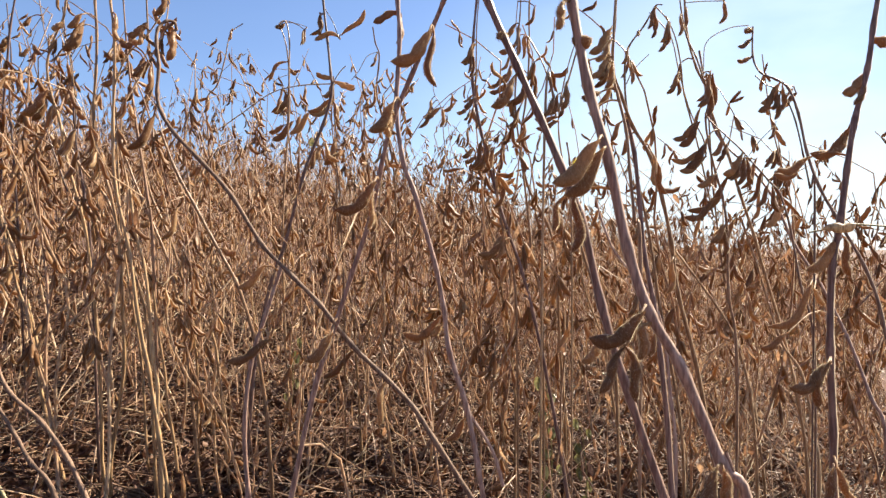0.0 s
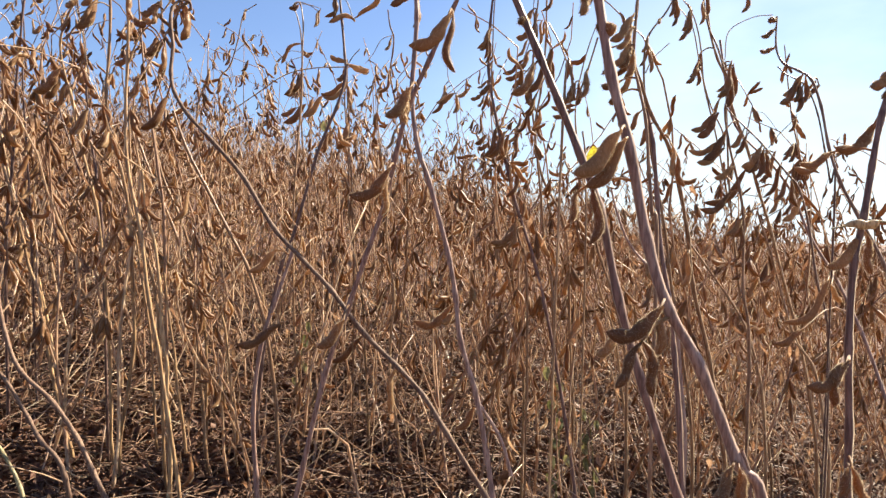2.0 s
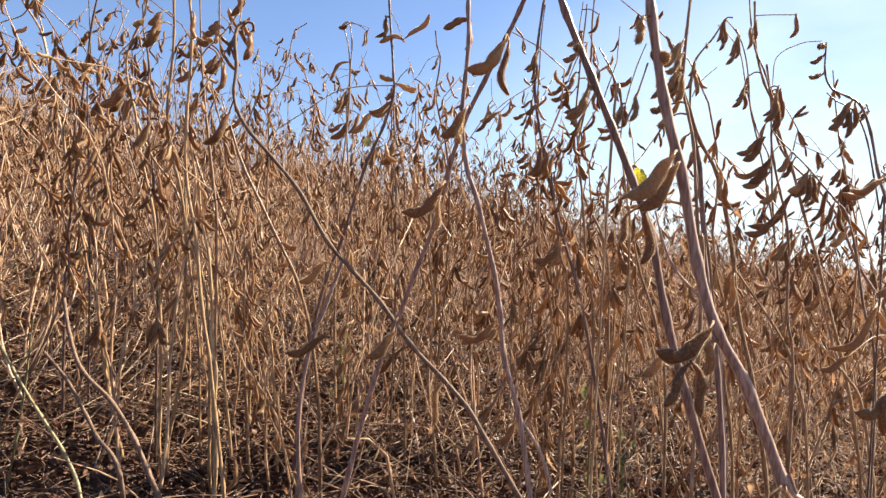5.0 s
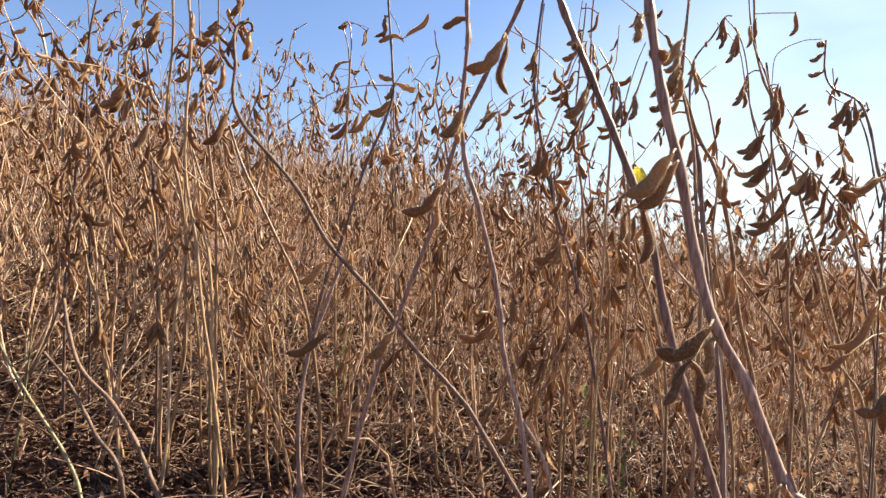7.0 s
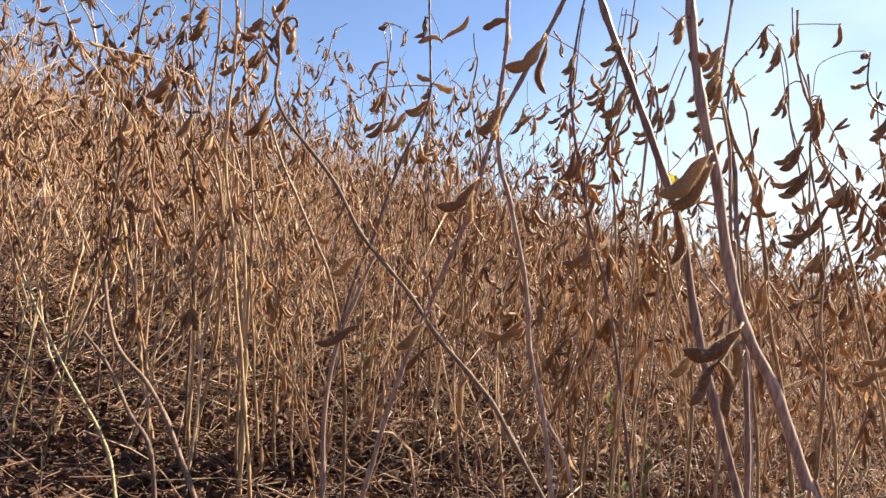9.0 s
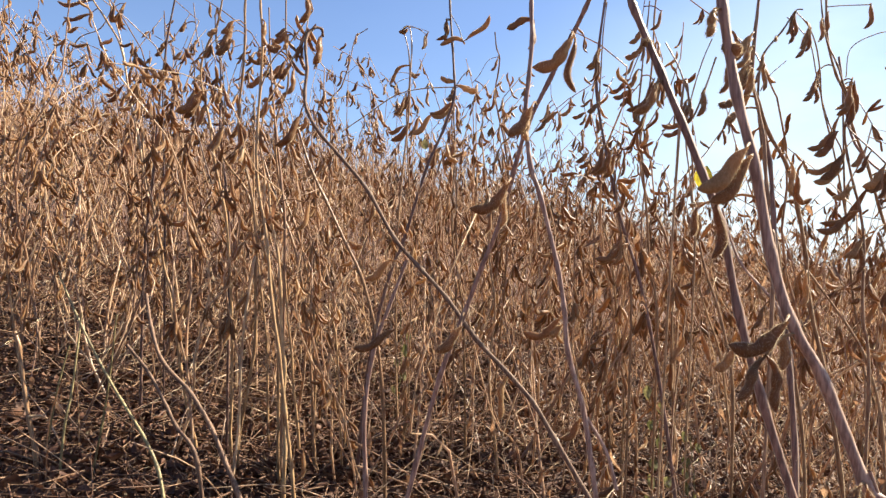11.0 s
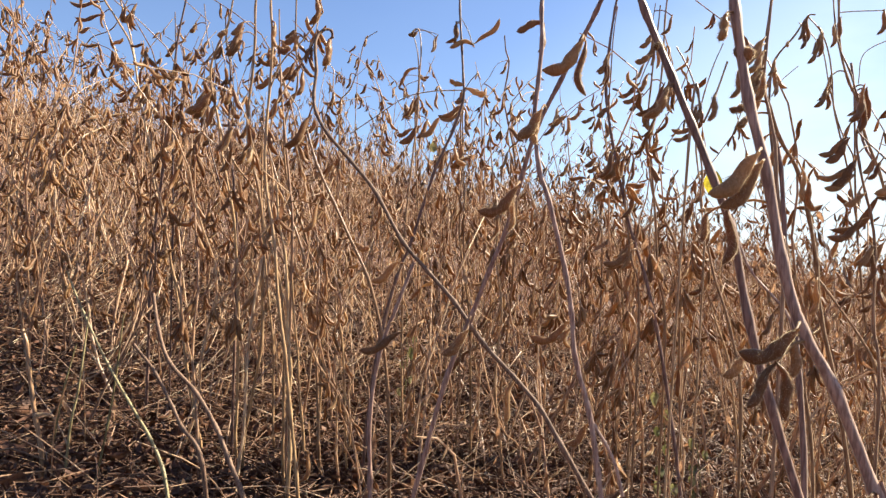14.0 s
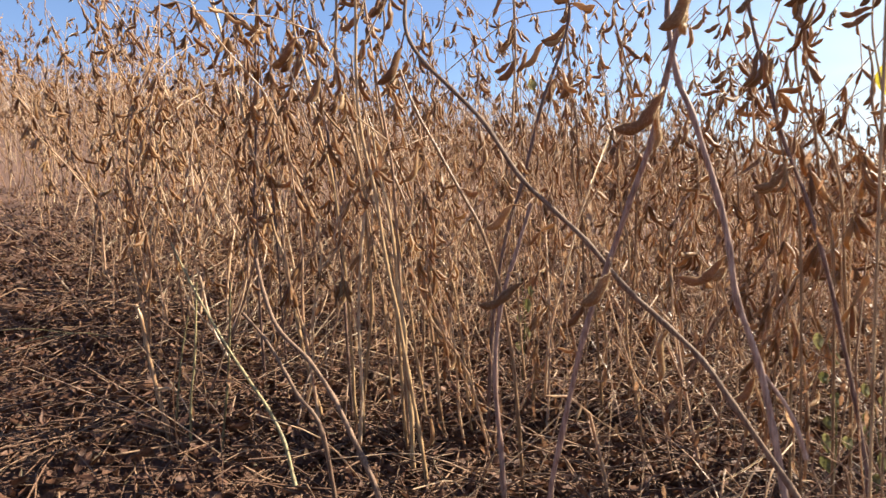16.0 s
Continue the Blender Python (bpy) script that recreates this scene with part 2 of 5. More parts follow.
def fuzz(verts, faces, count, length, rng):
    """Fine hairs that stand off a pod's or stem's skin."""
    p = verts[faces]
    area = np.linalg.norm(np.cross(p[:, 2] - p[:, 0], p[:, 3] - p[:, 1]), axis=1)
    p = p[rng.choice(len(faces), count, p=area / area.sum())]
    u, w = rng.random((count, 1)), rng.random((count, 1))
    base = (p[:, 0] * (1 - u) + p[:, 1] * u) * (1 - w) + (p[:, 3] * (1 - u) + p[:, 2] * u) * w
    nrm = np.cross(p[:, 2] - p[:, 0], p[:, 3] - p[:, 1])
    nrm /= np.linalg.norm(nrm, axis=1)[:, None] + 1e-12
    along = rng.normal(0, 0.45, (count, 3))
    d = nrm + along
    d /= np.linalg.norm(d, axis=1)[:, None]
    s = np.cross(d, rng.normal(0, 1, (count, 3)))
    s /= np.linalg.norm(s, axis=1)[:, None] + 1e-12
    l = length * rng.uniform(0.5, 1.2, (count, 1))
    h = 0.00011
    v = np.stack([base - s * h, base + s * h, base + d * l + s * h * 0.3, base + d * l - s * h * 0.3], 1).reshape(-1, 3)
    return v, np.arange(4 * count).reshape(-1, 4)


def join(pieces):
    """Joins (verts, faces) pairs."""
    vs, fs, n = [], [], 0
    for v, f in pieces:
        vs.append(v)
        fs.append(f + n)
        n += len(v)
    return np.concatenate(vs), np.concatenate(fs)


def part(name, verts, faces, mats, parent, label="", index=None):
    ob = new(name, quads(name, verts, faces, mats, index))
    ob.parent = parent
    if label:
        tagged(ob, label)
    return ob


# detail levels: stem points, stem sides, pod rings, pod sides
DETAIL = {1: (16, 5, 7, 5), 2: (8, 4, 4, 4), 3: (5, 3, 3, 3), 4: (3, 3, 3, 3)}


def grow(seed, level, height):
    """A random dry plant about its foot: its stems and its pods, as lists of (verts, faces)."""
    rng = np.random.default_rng(seed)
    np_, ns, pr, ps = DETAIL[level]
    stems, pods = [], []
    lean = rng.normal(0, 0.13, 2) + np.array([-0.05, 0.0])
    bow = rng.normal(0, 0.12, 2)

    def axis(foot, top, r0, r1, wob, points):
        t = np.linspace(0, 1, 8)
        l = foot + t[:, None] * (top - foot)
        l[1:, :2] += rng.normal(0, wob, (7, 2)) * (0.5 + 0.7 * t[1:, None])
        l[:, 0] += bow[0] * np.sin(np.pi * t) * height * 0.5
        l[:, 1] += bow[1] * np.sin(np.pi * t) * height * 0.5
        hook = rng.uniform(0, 6.28)
        reach = rng.uniform(0.0, 0.10)
        l[-1] += (reach * math.cos(hook), reach * math.sin(hook), -reach * rng.uniform(0.1, 0.9))
        line = smooth_line(l, points)
        stems.append(tube(line, np.linspace(r0, r1, points), ns))
        return smooth_line(l, 60)

    foot = np.array([0.0, 0, -0.02])
    top = np.array([lean[0] * height, lean[1] * height, height])
    lines = [(axis(foot, top, rng.uniform(0.0028, 0.004), 0.0009, 0.019, np_), 1.0)]
    for _ in range(rng.integers(1, 4) if level < 4 else 1):
        s = rng.uniform(0.08, 0.4)
        p = lines[0][0][int(59 * s)]
        a = rng.uniform(0, 2 * np.pi)
        hgt = height * rng.uniform(0.62, 0.98)
        out = rng.uniform(0.05, 0.2)
        q = np.array([p[0] + out * np.cos(a), p[1] + out * np.sin(a), hgt])
        lines.append((axis(p, q, 0.0022, 0.0008, 0.018, max(3, int(np_ * 0.8))), 0.7))
    clusters = {1: 12, 2: 9, 3: 6, 4: 3}[level]
    for line, share in lines:
        for s in np.append(np.sort(0.12 + 0.85 * rng.random(int(round(clusters * share))) ** 0.75), 0.98):
            p = line[int(59 * s)]
            for _ in range(rng.integers(1, 4 if level < 3 else 3) if level < 4 else 1):
                a = rng.uniform(0, 2 * np.pi)
                out = rng.uniform(0.15, 0.75)
                drop = rng.uniform(-1.1, -0.5) if rng.random() < 0.87 else rng.uniform(0.0, 0.7)
                d = np.array([out * np.cos(a), out * np.sin(a), drop])
                d /= np.linalg.norm(d)
                size = rng.uniform(0.031, 0.051) * (1.0 - 0.4 * max(0, s - 0.75) / 0.25)
                grow_up = {1: 1.0, 2: 1.0, 3: 1.1, 4: 1.45}[level]
                pods.append(pod_shape(p, p + d * size * grow_up, size * 0.195 * grow_up, rng.uniform(0.0, 0.2), pr, ps, rng))
        if level <= 2 and rng.random() < 0.25:  # a thin bare leaf stalk
            p = line[int(59 * rng.uniform(0.4, 0.95))]
            a, l = rng.uniform(0, 2 * np.pi), rng.uniform(0.05, 0.14)
            q = p + np.array([l * np.cos(a) * 0.7, l * np.sin(a) * 0.7, l * rng.uniform(0.2, 0.9)])
            stems.append(tube(smooth_line([p, (p + q) / 2 + (0, 0, 0.015), q], 5), (0.0008, 0.0007, 0.0006, 0.0005, 0.0004), 3))
    return stems, pods


def edge(x):
    """The y at which the crop begins: it runs off to the left, up the slope."""
    return np.where(x < -0.7, 0.94 - 0.68 * (x + 0.7), 0.94 - 0.10 * np.clip(x, 0, 3))


def scatter(rng, r0, r1, density, a0, a1):
    """Feet of plants in a fan ahead of the first eye, in loose rows."""
    n = int(density * 0.5 * radians(a1 - a0) * (r1 * r1 - r0 * r0))
    r = np.sqrt(rng.uniform(r0 * r0, r1 * r1, n))
    a = np.radians(rng.uniform(a0, a1, n))
    x, y = r * np.sin(a), r * np.cos(a)
    keep = y > edge(x) + rng.normal(0, 0.06, n)
    return x[keep], y[keep]


HEIGHT = 0.93


def field(name, level, r0, r1, density, seed, label, a0=-84, a1=84, kinds=14):
    """The crop too far to tell plant from plant, as one object."""
    rng = np.random.default_rng(seed)
    protos = []
    for k in range(kinds):
        st, po = grow(seed * 100 + k, level, HEIGHT)
        v1, f1 = join(st)
        v2, f2 = join(po)
        protos.append((np.concatenate([v1, v2]), np.concatenate([f1, f2 + len(v1)]), np.concatenate([np.zeros(len(f1)), np.ones(len(f2))])))
    x, y = scatter(rng, r0, r1, density, a0, a1)
    z = ground_height(x, y)
    kind = rng.integers(0, kinds, len(x))
    vs, fs, ms, n = [], [], [], 0
    for k, (v, f, m) in enumerate(protos):
        w = np.where(kind == k)[0]
        if not len(w):
            continue
        a = rng.uniform(0, 2 * np.pi, len(w))
        s = rng.normal(1.0, 0.11, len(w)).clip(0.7, 1.28) * np.where(x[w] > 0.2, 0.9, 1.0)
        wide = s * rng.uniform(0.85, 1.15, len(w))
        c, d = np.cos(a)[:, None], np.sin(a)[:, None]
        lx, ly = rng.normal(-0.05, 0.08, (len(w), 1)), rng.normal(0, 0.08, (len(w), 1))
        px = wide[:, None] * (c * v[None, :, 0] - d * v[None, :, 1])
        py = wide[:, None] * (d * v[None, :, 0] + c * v[None, :, 1])
        pz = s[:, None] * v[None, :, 2]
        q = np.stack([px + lx * pz + x[w][:, None], py + ly * pz + y[w][:, None], pz + z[w][:, None]], -1)
        vs.append(q.reshape(-1, 3))
        fs.append((f[None] + (n + len(v) * np.arange(len(w)))[:, None, None]).reshape(-1, 4))
        ms.append(np.tile(m, len(w)))
        n += len(v) * len(w)
    ob = new(name, quads(name, np.concatenate(vs), np.concatenate(fs), [FIELD_STEM, POD], np.concatenate(ms)))
    tagged(ob, label, "soybean crop", kind="stuff")


field("soybean_crop", 2, 1.85, 5.0, 33, 21, "dense dry tan soybean stalks with brown pods", -74, 54)
field("soybean_crop", 3, 5.0, 11.0, 21, 22, "distant dry soybean crop rising up the slope", -80, 56)
field("soybean_crop", 4, 11.0, 30.0, 7, 23, "far brown soybean crop along the crest", -84, 60)
field("soybean_crop", 4, 2.4, 14.0, 7, 24, "dry soybean crop that goes on along the field edge", 54, 86)


# ---- bare thin stalks that stand and lean between the plants ----
def loose_stalks():
    rng = np.random.default_rng(31)
    x, y = scatter(rng, 1.0, 4.5, 80, -76, 75)
    pieces = []
    for px, py in zip(x, y):
        z = float(ground_height(px, py))
        h = rng.uniform(0.15, 0.62) * HEIGHT
        d, a = h * abs(rng.normal(0, 0.46)), rng.uniform(0, 6.28)
        tip = np.array([px + d * math.cos(a), py + d * math.sin(a), z + h])
        foot = np.array([px, py, z - 0.01])
        mid = (foot + tip) / 2 + rng.normal(0, 0.045, 3)
        low = foot * 0.75 + tip * 0.25 + rng.normal(0, 0.026, 3)
        line = [foot, low, mid, tip]
        if rng.random() < 0.35:  # snapped over
            line.append(tip + np.array((rng.normal(0, 0.07), rng.normal(0, 0.07), -rng.uniform(0.01, 0.14))))
        r = rng.uniform(0.0010, 0.0029)
        pieces.append(tube(smooth_line(line, 10), np.linspace(r, r * 0.4, 10) * rng.uniform(0.85, 1.2, 10), 4))
    # broken stalks that lie criss-cross near the ground
    x, y = scatter(rng, 0.9, 3.2, 190, -72, 56)
    for px, py in zip(x, y):
        z = float(ground_height(px, py))
        l, a = rng.uniform(0.06, 0.32), rng.uniform(0, 6.28)
        rise = l * rng.uniform(0.15, 1.0)
        foot = np.array([px, py, z - 0.005 + rng.uniform(0, 0.03)])
        tip = foot + np.array([l * math.cos(a), l * math.sin(a), rise])
        mid = (foot + tip) / 2 + rng.normal(0, 0.02, 3)
        r = rng.uniform(0.0008, 0.0024)
        pieces.append(tube(smooth_line([foot, mid, tip], 7), np.linspace(r, r * 0.5, 7), 3))
    v, f = join(pieces)
    tagged(new("dry_stalks", quads("dry_stalks", v, f, [FIELD_STEM])), "thin bare dry stalks leaning between the plants", "stalks", kind="stuff")


loose_stalks()


def hanging_leaves():
    """Withered leaf blades and husks that cling low among the stalks."""
    rng = np.random.default_rng(41)
    x, y = scatter(rng, 1.0, 4.6, 620, -72, 54)
    n = len(x)
    z = ground_height(x, y) + 0.03 + HEIGHT * 0.70 * rng.random(n) ** 1.6
    rows, cols = 5, 3
    u, v = np.meshgrid(np.linspace(0, 1, rows), np.linspace(-1, 1, cols), indexing="ij")
    u, v = u.ravel()[None], v.ravel()[None]
    l, w = rng.uniform(0.010, 0.045, n)[:, None], rng.uniform(0.001, 0.0042, n)[:, None]
    a, twist, curl = rng.uniform(0, 6.28, n)[:, None], rng.normal(0, 3.5, n)[:, None], rng.normal(0, 0.8, n)[:, None]
    wide = w * (0.25 + np.sin(np.pi * u) ** 0.8)
    px = l * curl * u * u * np.cos(a) + wide * v * np.cos(a + twist * u + 1.57)
    py = l * curl * u * u * np.sin(a) + wide * v * np.sin(a + twist * u + 1.57)
    pz = -l * u + 0.6 * w * v * v
    verts = np.stack([px + x[:, None], py + y[:, None], pz + z[:, None]], -1).reshape(-1, 3)
    i, j = np.meshgrid(np.arange(rows - 1), np.arange(cols - 1), indexing="ij")
    f = np.stack([i * cols + j, (i + 1) * cols + j, (i + 1) * cols + j + 1, i * cols + j + 1], -1).reshape(-1, 4)
    faces = (f[None] + (rows * cols * np.arange(n))[:, None, None]).reshape(-1, 4)
    tagged(new("withered_leaves", quads("withered_leaves", verts, faces, [WITHERED])), "shrivelled reddish-brown leaves clinging among the stalks", "dry leaves", kind="stuff")


hanging_leaves()


# ---- single plants near the camera ----
def near_plants():
    protos = []
    for k in range(12):
        st, po = grow(700 + k, 1, HEIGHT)
        base = new("soybean_plant")
        for n, (v, f) in enumerate(st):
            part("stem" if n == 0 else "branch", v, f, [FIELD_STEM], base)
        for v, f in po:
            part("pod", v, f, [POD], base)
        tagged(base, "dry tan soybean plant hung with brown pods", "soybean plant", "soybean plants at the field edge")
        protos.append(base)
    rng = np.random.default_rng(5)
    x, y = scatter(rng, 0.95, 1.85, 47, -64, 52)
    clear = (np.hypot(x, y) > np.where(x < 0.1, 1.12, 1.25)) | (x < -0.65)
    clear &= (x < 0.45) | (y > 1.3)
    clear &= (y > 1.45) | (x < -0.24 * y) | (x > 0.0)  # the forked stalk stands free
    x, y = x[clear], y[clear]
    z = ground_height(x, y)
    for n in range(len(x)):
        m = pose(x[n], y[n], z[n], rng.normal(0, 6), rng.normal(-3, 6), rng.uniform(0, 360))
        ob = protos[n % 12] if n < 12 else copy_thing(protos[n % 12], m)
        s = float(np.clip(rng.normal(0.88 if x[n] < -0.3 else 0.96, 0.1), 0.62, 1.2))
        ob.matrix_basis = m @ Matrix.Diagonal((s, s, s, 1))


near_plants()


RNG = np.random.default_rng(77)
TINT = {"purple": "purplish-brown", "dark": "dark brown", "tan": "tan", "gold": "golden straw-coloured", "brown": "greyish-brown", "weathered": "weathered grey-brown", "grass": "pale green"}


def field_plant(tint, stems, pods):
    """A plant at its own place: stems run from foot to tip, pods from stalk to tip (metres; widths in millimetres)."""
    foot = np.array(stems[0][2][0])
    base = new("soybean_plant" if pods else "dry_stalk")
    base.location = foot
    curves = []
    for n, (r_top, r_foot, pts) in enumerate(stems):
        line = [np.array(p) - foot for p in pts]
        if n == 0:
            d = line[0] - line[1]
            low = float(ground_height(foot[0], foot[1])) - 0.01 - foot[2]
            if low < -0.03 and tint != "grass":
                line.insert(0, np.array([d[0] * 0.4, d[1] * 0.4 + 0.02, low]))
        count = 6 * len(line)
        curve = smooth_line(line, count)
        t = np.linspace(0, 1, count)
        r = 0.001 * (r_foot + (r_top - r_foot) * t) * (0.8 if tint == "gold" else 0.93)
        u = t * (len(line) - 1)
        if n == 0:
            r = r * (1 + 0.28 * np.exp(-((u - np.round(u)) / 0.16) ** 2))
        r *= RNG.normal(1, 0.03, count)
        curves.append(curve)
        v, f = tube(curve, r, 12, ridge=0.13)
        v2, f2 = fuzz(v, f, 50 * len(line), 0.0016, RNG)
        vv, ff = join([(v, f), (v2, f2)])
        part("stem" if n == 0 else "branch", vv, ff, [STEM[tint], FUZZ], base, index=np.r_[np.zeros(len(f)), np.ones(len(f2))])
    for ax, ay, az_, bx, by, bz, width, sag in pods:
        v, f = pod_shape(np.array((ax, ay, az_)) - foot, np.array((bx, by, bz)) - foot, width * 0.00095, sag, 18, 10, RNG, RNG.integers(2, 4))
        stalks = np.concatenate(curves)
        root = np.array((ax, ay, az_)) - foot
        near = stalks[np.argmin(np.linalg.norm(stalks - root, axis=1))]
        gap = np.linalg.norm(near - root)
        if gap > 0.002:  # the thin stalk that carries the pod
            mid = (near + root) / 2 + np.array((0, 0, 0.12 * gap))
            stalk = tube(smooth_line([near, mid, root + 0.06 * (np.array((bx, by, bz)) - foot - root)], 6), np.linspace(0.0013, 0.0010, 6), 6)
        else:
            stalk = None
        v2, f2 = fuzz(v, f, 620 if ay < 0.8 else 200, 0.0020, RNG)
        vv, ff = join([(v, f), (v2, f2)])
        pod = part("pod", vv, ff, [POD, FUZZ], base, index=np.r_[np.zeros(len(f)), np.ones(len(f2))])
        if stalk:
            part("pod_stalk", *stalk, [POD], pod)
    run = np.array(stems[0][2][-1]) - foot
    slant = "leaning " if math.hypot(run[0], run[1]) > 0.45 * run[2] else ""
    if tint == "grass":
        tagged(base, "pale green grass weed at the field edge", "weed")
    elif pods:
        tagged(base, "%sdry %s soybean stalk with fuzzy brown pods" % (slant, TINT[tint]), "soybean plant", "soybean plants at the field edge")
    else:
        tagged(base, "bare dry %s stalk in the litter" % TINT[tint], "stalk")
    return base


def add_leaf(plant, place, length, width, material, label):
    """A limp leaf that hangs from a plant."""
    u, v = np.meshgrid(np.linspace(0, 1, 9), np.linspace(-1, 1, 5), indexing="ij")
    u, v = u.ravel(), v.ravel()
    wide = np.sin(np.pi * np.clip(u * 0.9 + 0.08, 0, 1)) ** 0.7
    x = 0.5 * width * v * wide + 0.004 * u
    y = 0.004 * v * v + 0.003 * np.sin(5 * u)
    z = -length * u + 0.002 * np.sin(9 * v)
    verts = np.stack([x, y, z], 1) + np.array(place) - np.array(plant.location)
    i, j = np.meshgrid(np.arange(8), np.arange(4), indexing="ij")
    f = np.stack([i * 5 + j, (i + 1) * 5 + j, (i + 1) * 5 + j + 1, i * 5 + j + 1], -1).reshape(-1, 4)
    return part("leaf", verts, f, [material], plant, label)


field_plant("purple", [
    (4.2, 5.2, [(0.251, 0.540, 0.362), (0.227, 0.542, 0.425), (0.195, 0.545, 0.503), (0.170, 0.548, 0.548), (0.153, 0.550, 0.600), (0.137, 0.552, 0.676), (0.121, 0.555, 0.737), (0.108, 0.558, 0.809), (0.105, 0.560, 0.839)]),
    (1.6, 2.4, [(0.235, 0.540, 0.375), (0.237, 0.540, 0.412), (0.230, 0.540, 0.435)])],
    [(0.161, 0.530, 0.550, 0.115, 0.524, 0.530, 12.5, 0.2),
     (0.162, 0.545, 0.545, 0.158, 0.539, 0.509, 11, 0.1),
     (0.143, 0.525, 0.522, 0.122, 0.519, 0.487, 11.5, 0.0),
     (0.143, 0.525, 0.524, 0.151, 0.519, 0.480, 11.5, -0.1),
     (0.125, 0.530, 0.687, 0.086, 0.524, 0.652, 13.5, 0.1),
     (0.131, 0.540, 0.682, 0.098, 0.534, 0.643, 11.5, 0.1),
     (0.111, 0.560, 0.782, 0.124, 0.554, 0.776, 12, 0.4),
     (0.101, 0.550, 0.806, 0.093, 0.544, 0.780, 10, 0),
     (0.219, 0.530, 0.426, 0.198, 0.524, 0.395, 13, 0.1),
     (0.224, 0.530, 0.424, 0.226, 0.524, 0.395, 12, 0),
     (0.110, 0.560, 0.646, 0.107, 0.554, 0.597, 12.5, 0.12)])
field_plant("purple", [
    (3.4, 4.2, [(0.210, 0.580, 0.332), (0.194, 0.582, 0.382), (0.162, 0.584, 0.476), (0.140, 0.587, 0.551), (0.123, 0.589, 0.626), (0.104, 0.591, 0.676), (0.086, 0.593, 0.719), (0.066, 0.596, 0.765), (0.040, 0.598, 0.824), (0.031, 0.600, 0.851)])],
    [(0.064, 0.590, 0.754, 0.042, 0.584, 0.725, 11, 0.15),
     (0.105, 0.600, 0.644, 0.098, 0.594, 0.616, 9, 0),
     (0.059, 0.600, 0.789, 0.049, 0.594, 0.793, 8, 0),
     (0.150, 0.620, 0.516, 0.128, 0.614, 0.496, 9, 0.1)])
field_plant("tan", [
    (1.0, 1.6, [(0.115, 0.750, 0.744), (0.128, 0.750, 0.754), (0.140, 0.750, 0.786), (0.151, 0.750, 0.824)]),
    (0.9, 0.9, [(0.126, 0.750, 0.772), (0.112, 0.750, 0.811), (0.096, 0.750, 0.840)])],
    [(0.140, 0.750, 0.789, 0.132, 0.744, 0.756, 9, 0.1),
     (0.126, 0.750, 0.772, 0.111, 0.744, 0.749, 8, 0.1)])
field_plant("purple", [
    (3.2, 4.2, [(0.058, 0.840, 0.215), (0.053, 0.843, 0.271), (0.044, 0.846, 0.327), (0.030, 0.849, 0.398), (0.008, 0.852, 0.470), (0.001, 0.855, 0.524), (-0.010, 0.858, 0.579), (-0.036, 0.862, 0.670), (-0.051, 0.865, 0.711), (-0.061, 0.868, 0.778), (-0.059, 0.871, 0.830), (-0.057, 0.874, 0.883), (-0.060, 0.877, 0.929), (-0.059, 0.880, 0.975)]),
    (2.4, 3, [(0.077, 0.850, 0.297), (0.062, 0.850, 0.344), (0.035, 0.850, 0.387)])],
    [(-0.055, 0.880, 0.911, -0.092, 0.874, 0.898, 10, -0.1),
     (-0.055, 0.880, 0.909, -0.062, 0.874, 0.870, 8, 0.1),
     (-0.003, 0.860, 0.513, -0.052, 0.854, 0.492, 11, 0.25),
     (-0.001, 0.860, 0.502, -0.017, 0.854, 0.490, 9, 0.1),
     (0.028, 0.860, 0.381, 0.004, 0.854, 0.355, 10, 0.15),
     (-0.038, 0.900, 0.670, -0.047, 0.894, 0.640, 9, 0.05)])
field_plant("purple", [
    (2.6, 3.4, [(-0.188, 0.780, 0.242), (-0.173, 0.770, 0.326), (-0.145, 0.759, 0.446), (-0.120, 0.749, 0.518), (-0.100, 0.738, 0.576), (-0.080, 0.728, 0.632), (-0.068, 0.717, 0.683), (-0.054, 0.707, 0.736), (-0.032, 0.696, 0.784), (-0.011, 0.686, 0.828), (0.001, 0.675, 0.853), (0.009, 0.665, 0.872)])],
    [(-0.011, 0.650, 0.815, -0.051, 0.644, 0.782, 13, 0.18),
     (-0.009, 0.655, 0.815, -0.006, 0.649, 0.758, 11, 0.12),
     (-0.049, 0.665, 0.747, -0.074, 0.659, 0.717, 11, 0.12),
     (-0.054, 0.670, 0.737, -0.053, 0.664, 0.711, 9, 0.05),
     (-0.070, 0.690, 0.670, -0.112, 0.684, 0.641, 12, 0.2),
     (-0.074, 0.700, 0.657, -0.079, 0.694, 0.621, 9, 0.05),
     (-0.116, 0.700, 0.511, -0.144, 0.694, 0.483, 11, 0.1)])
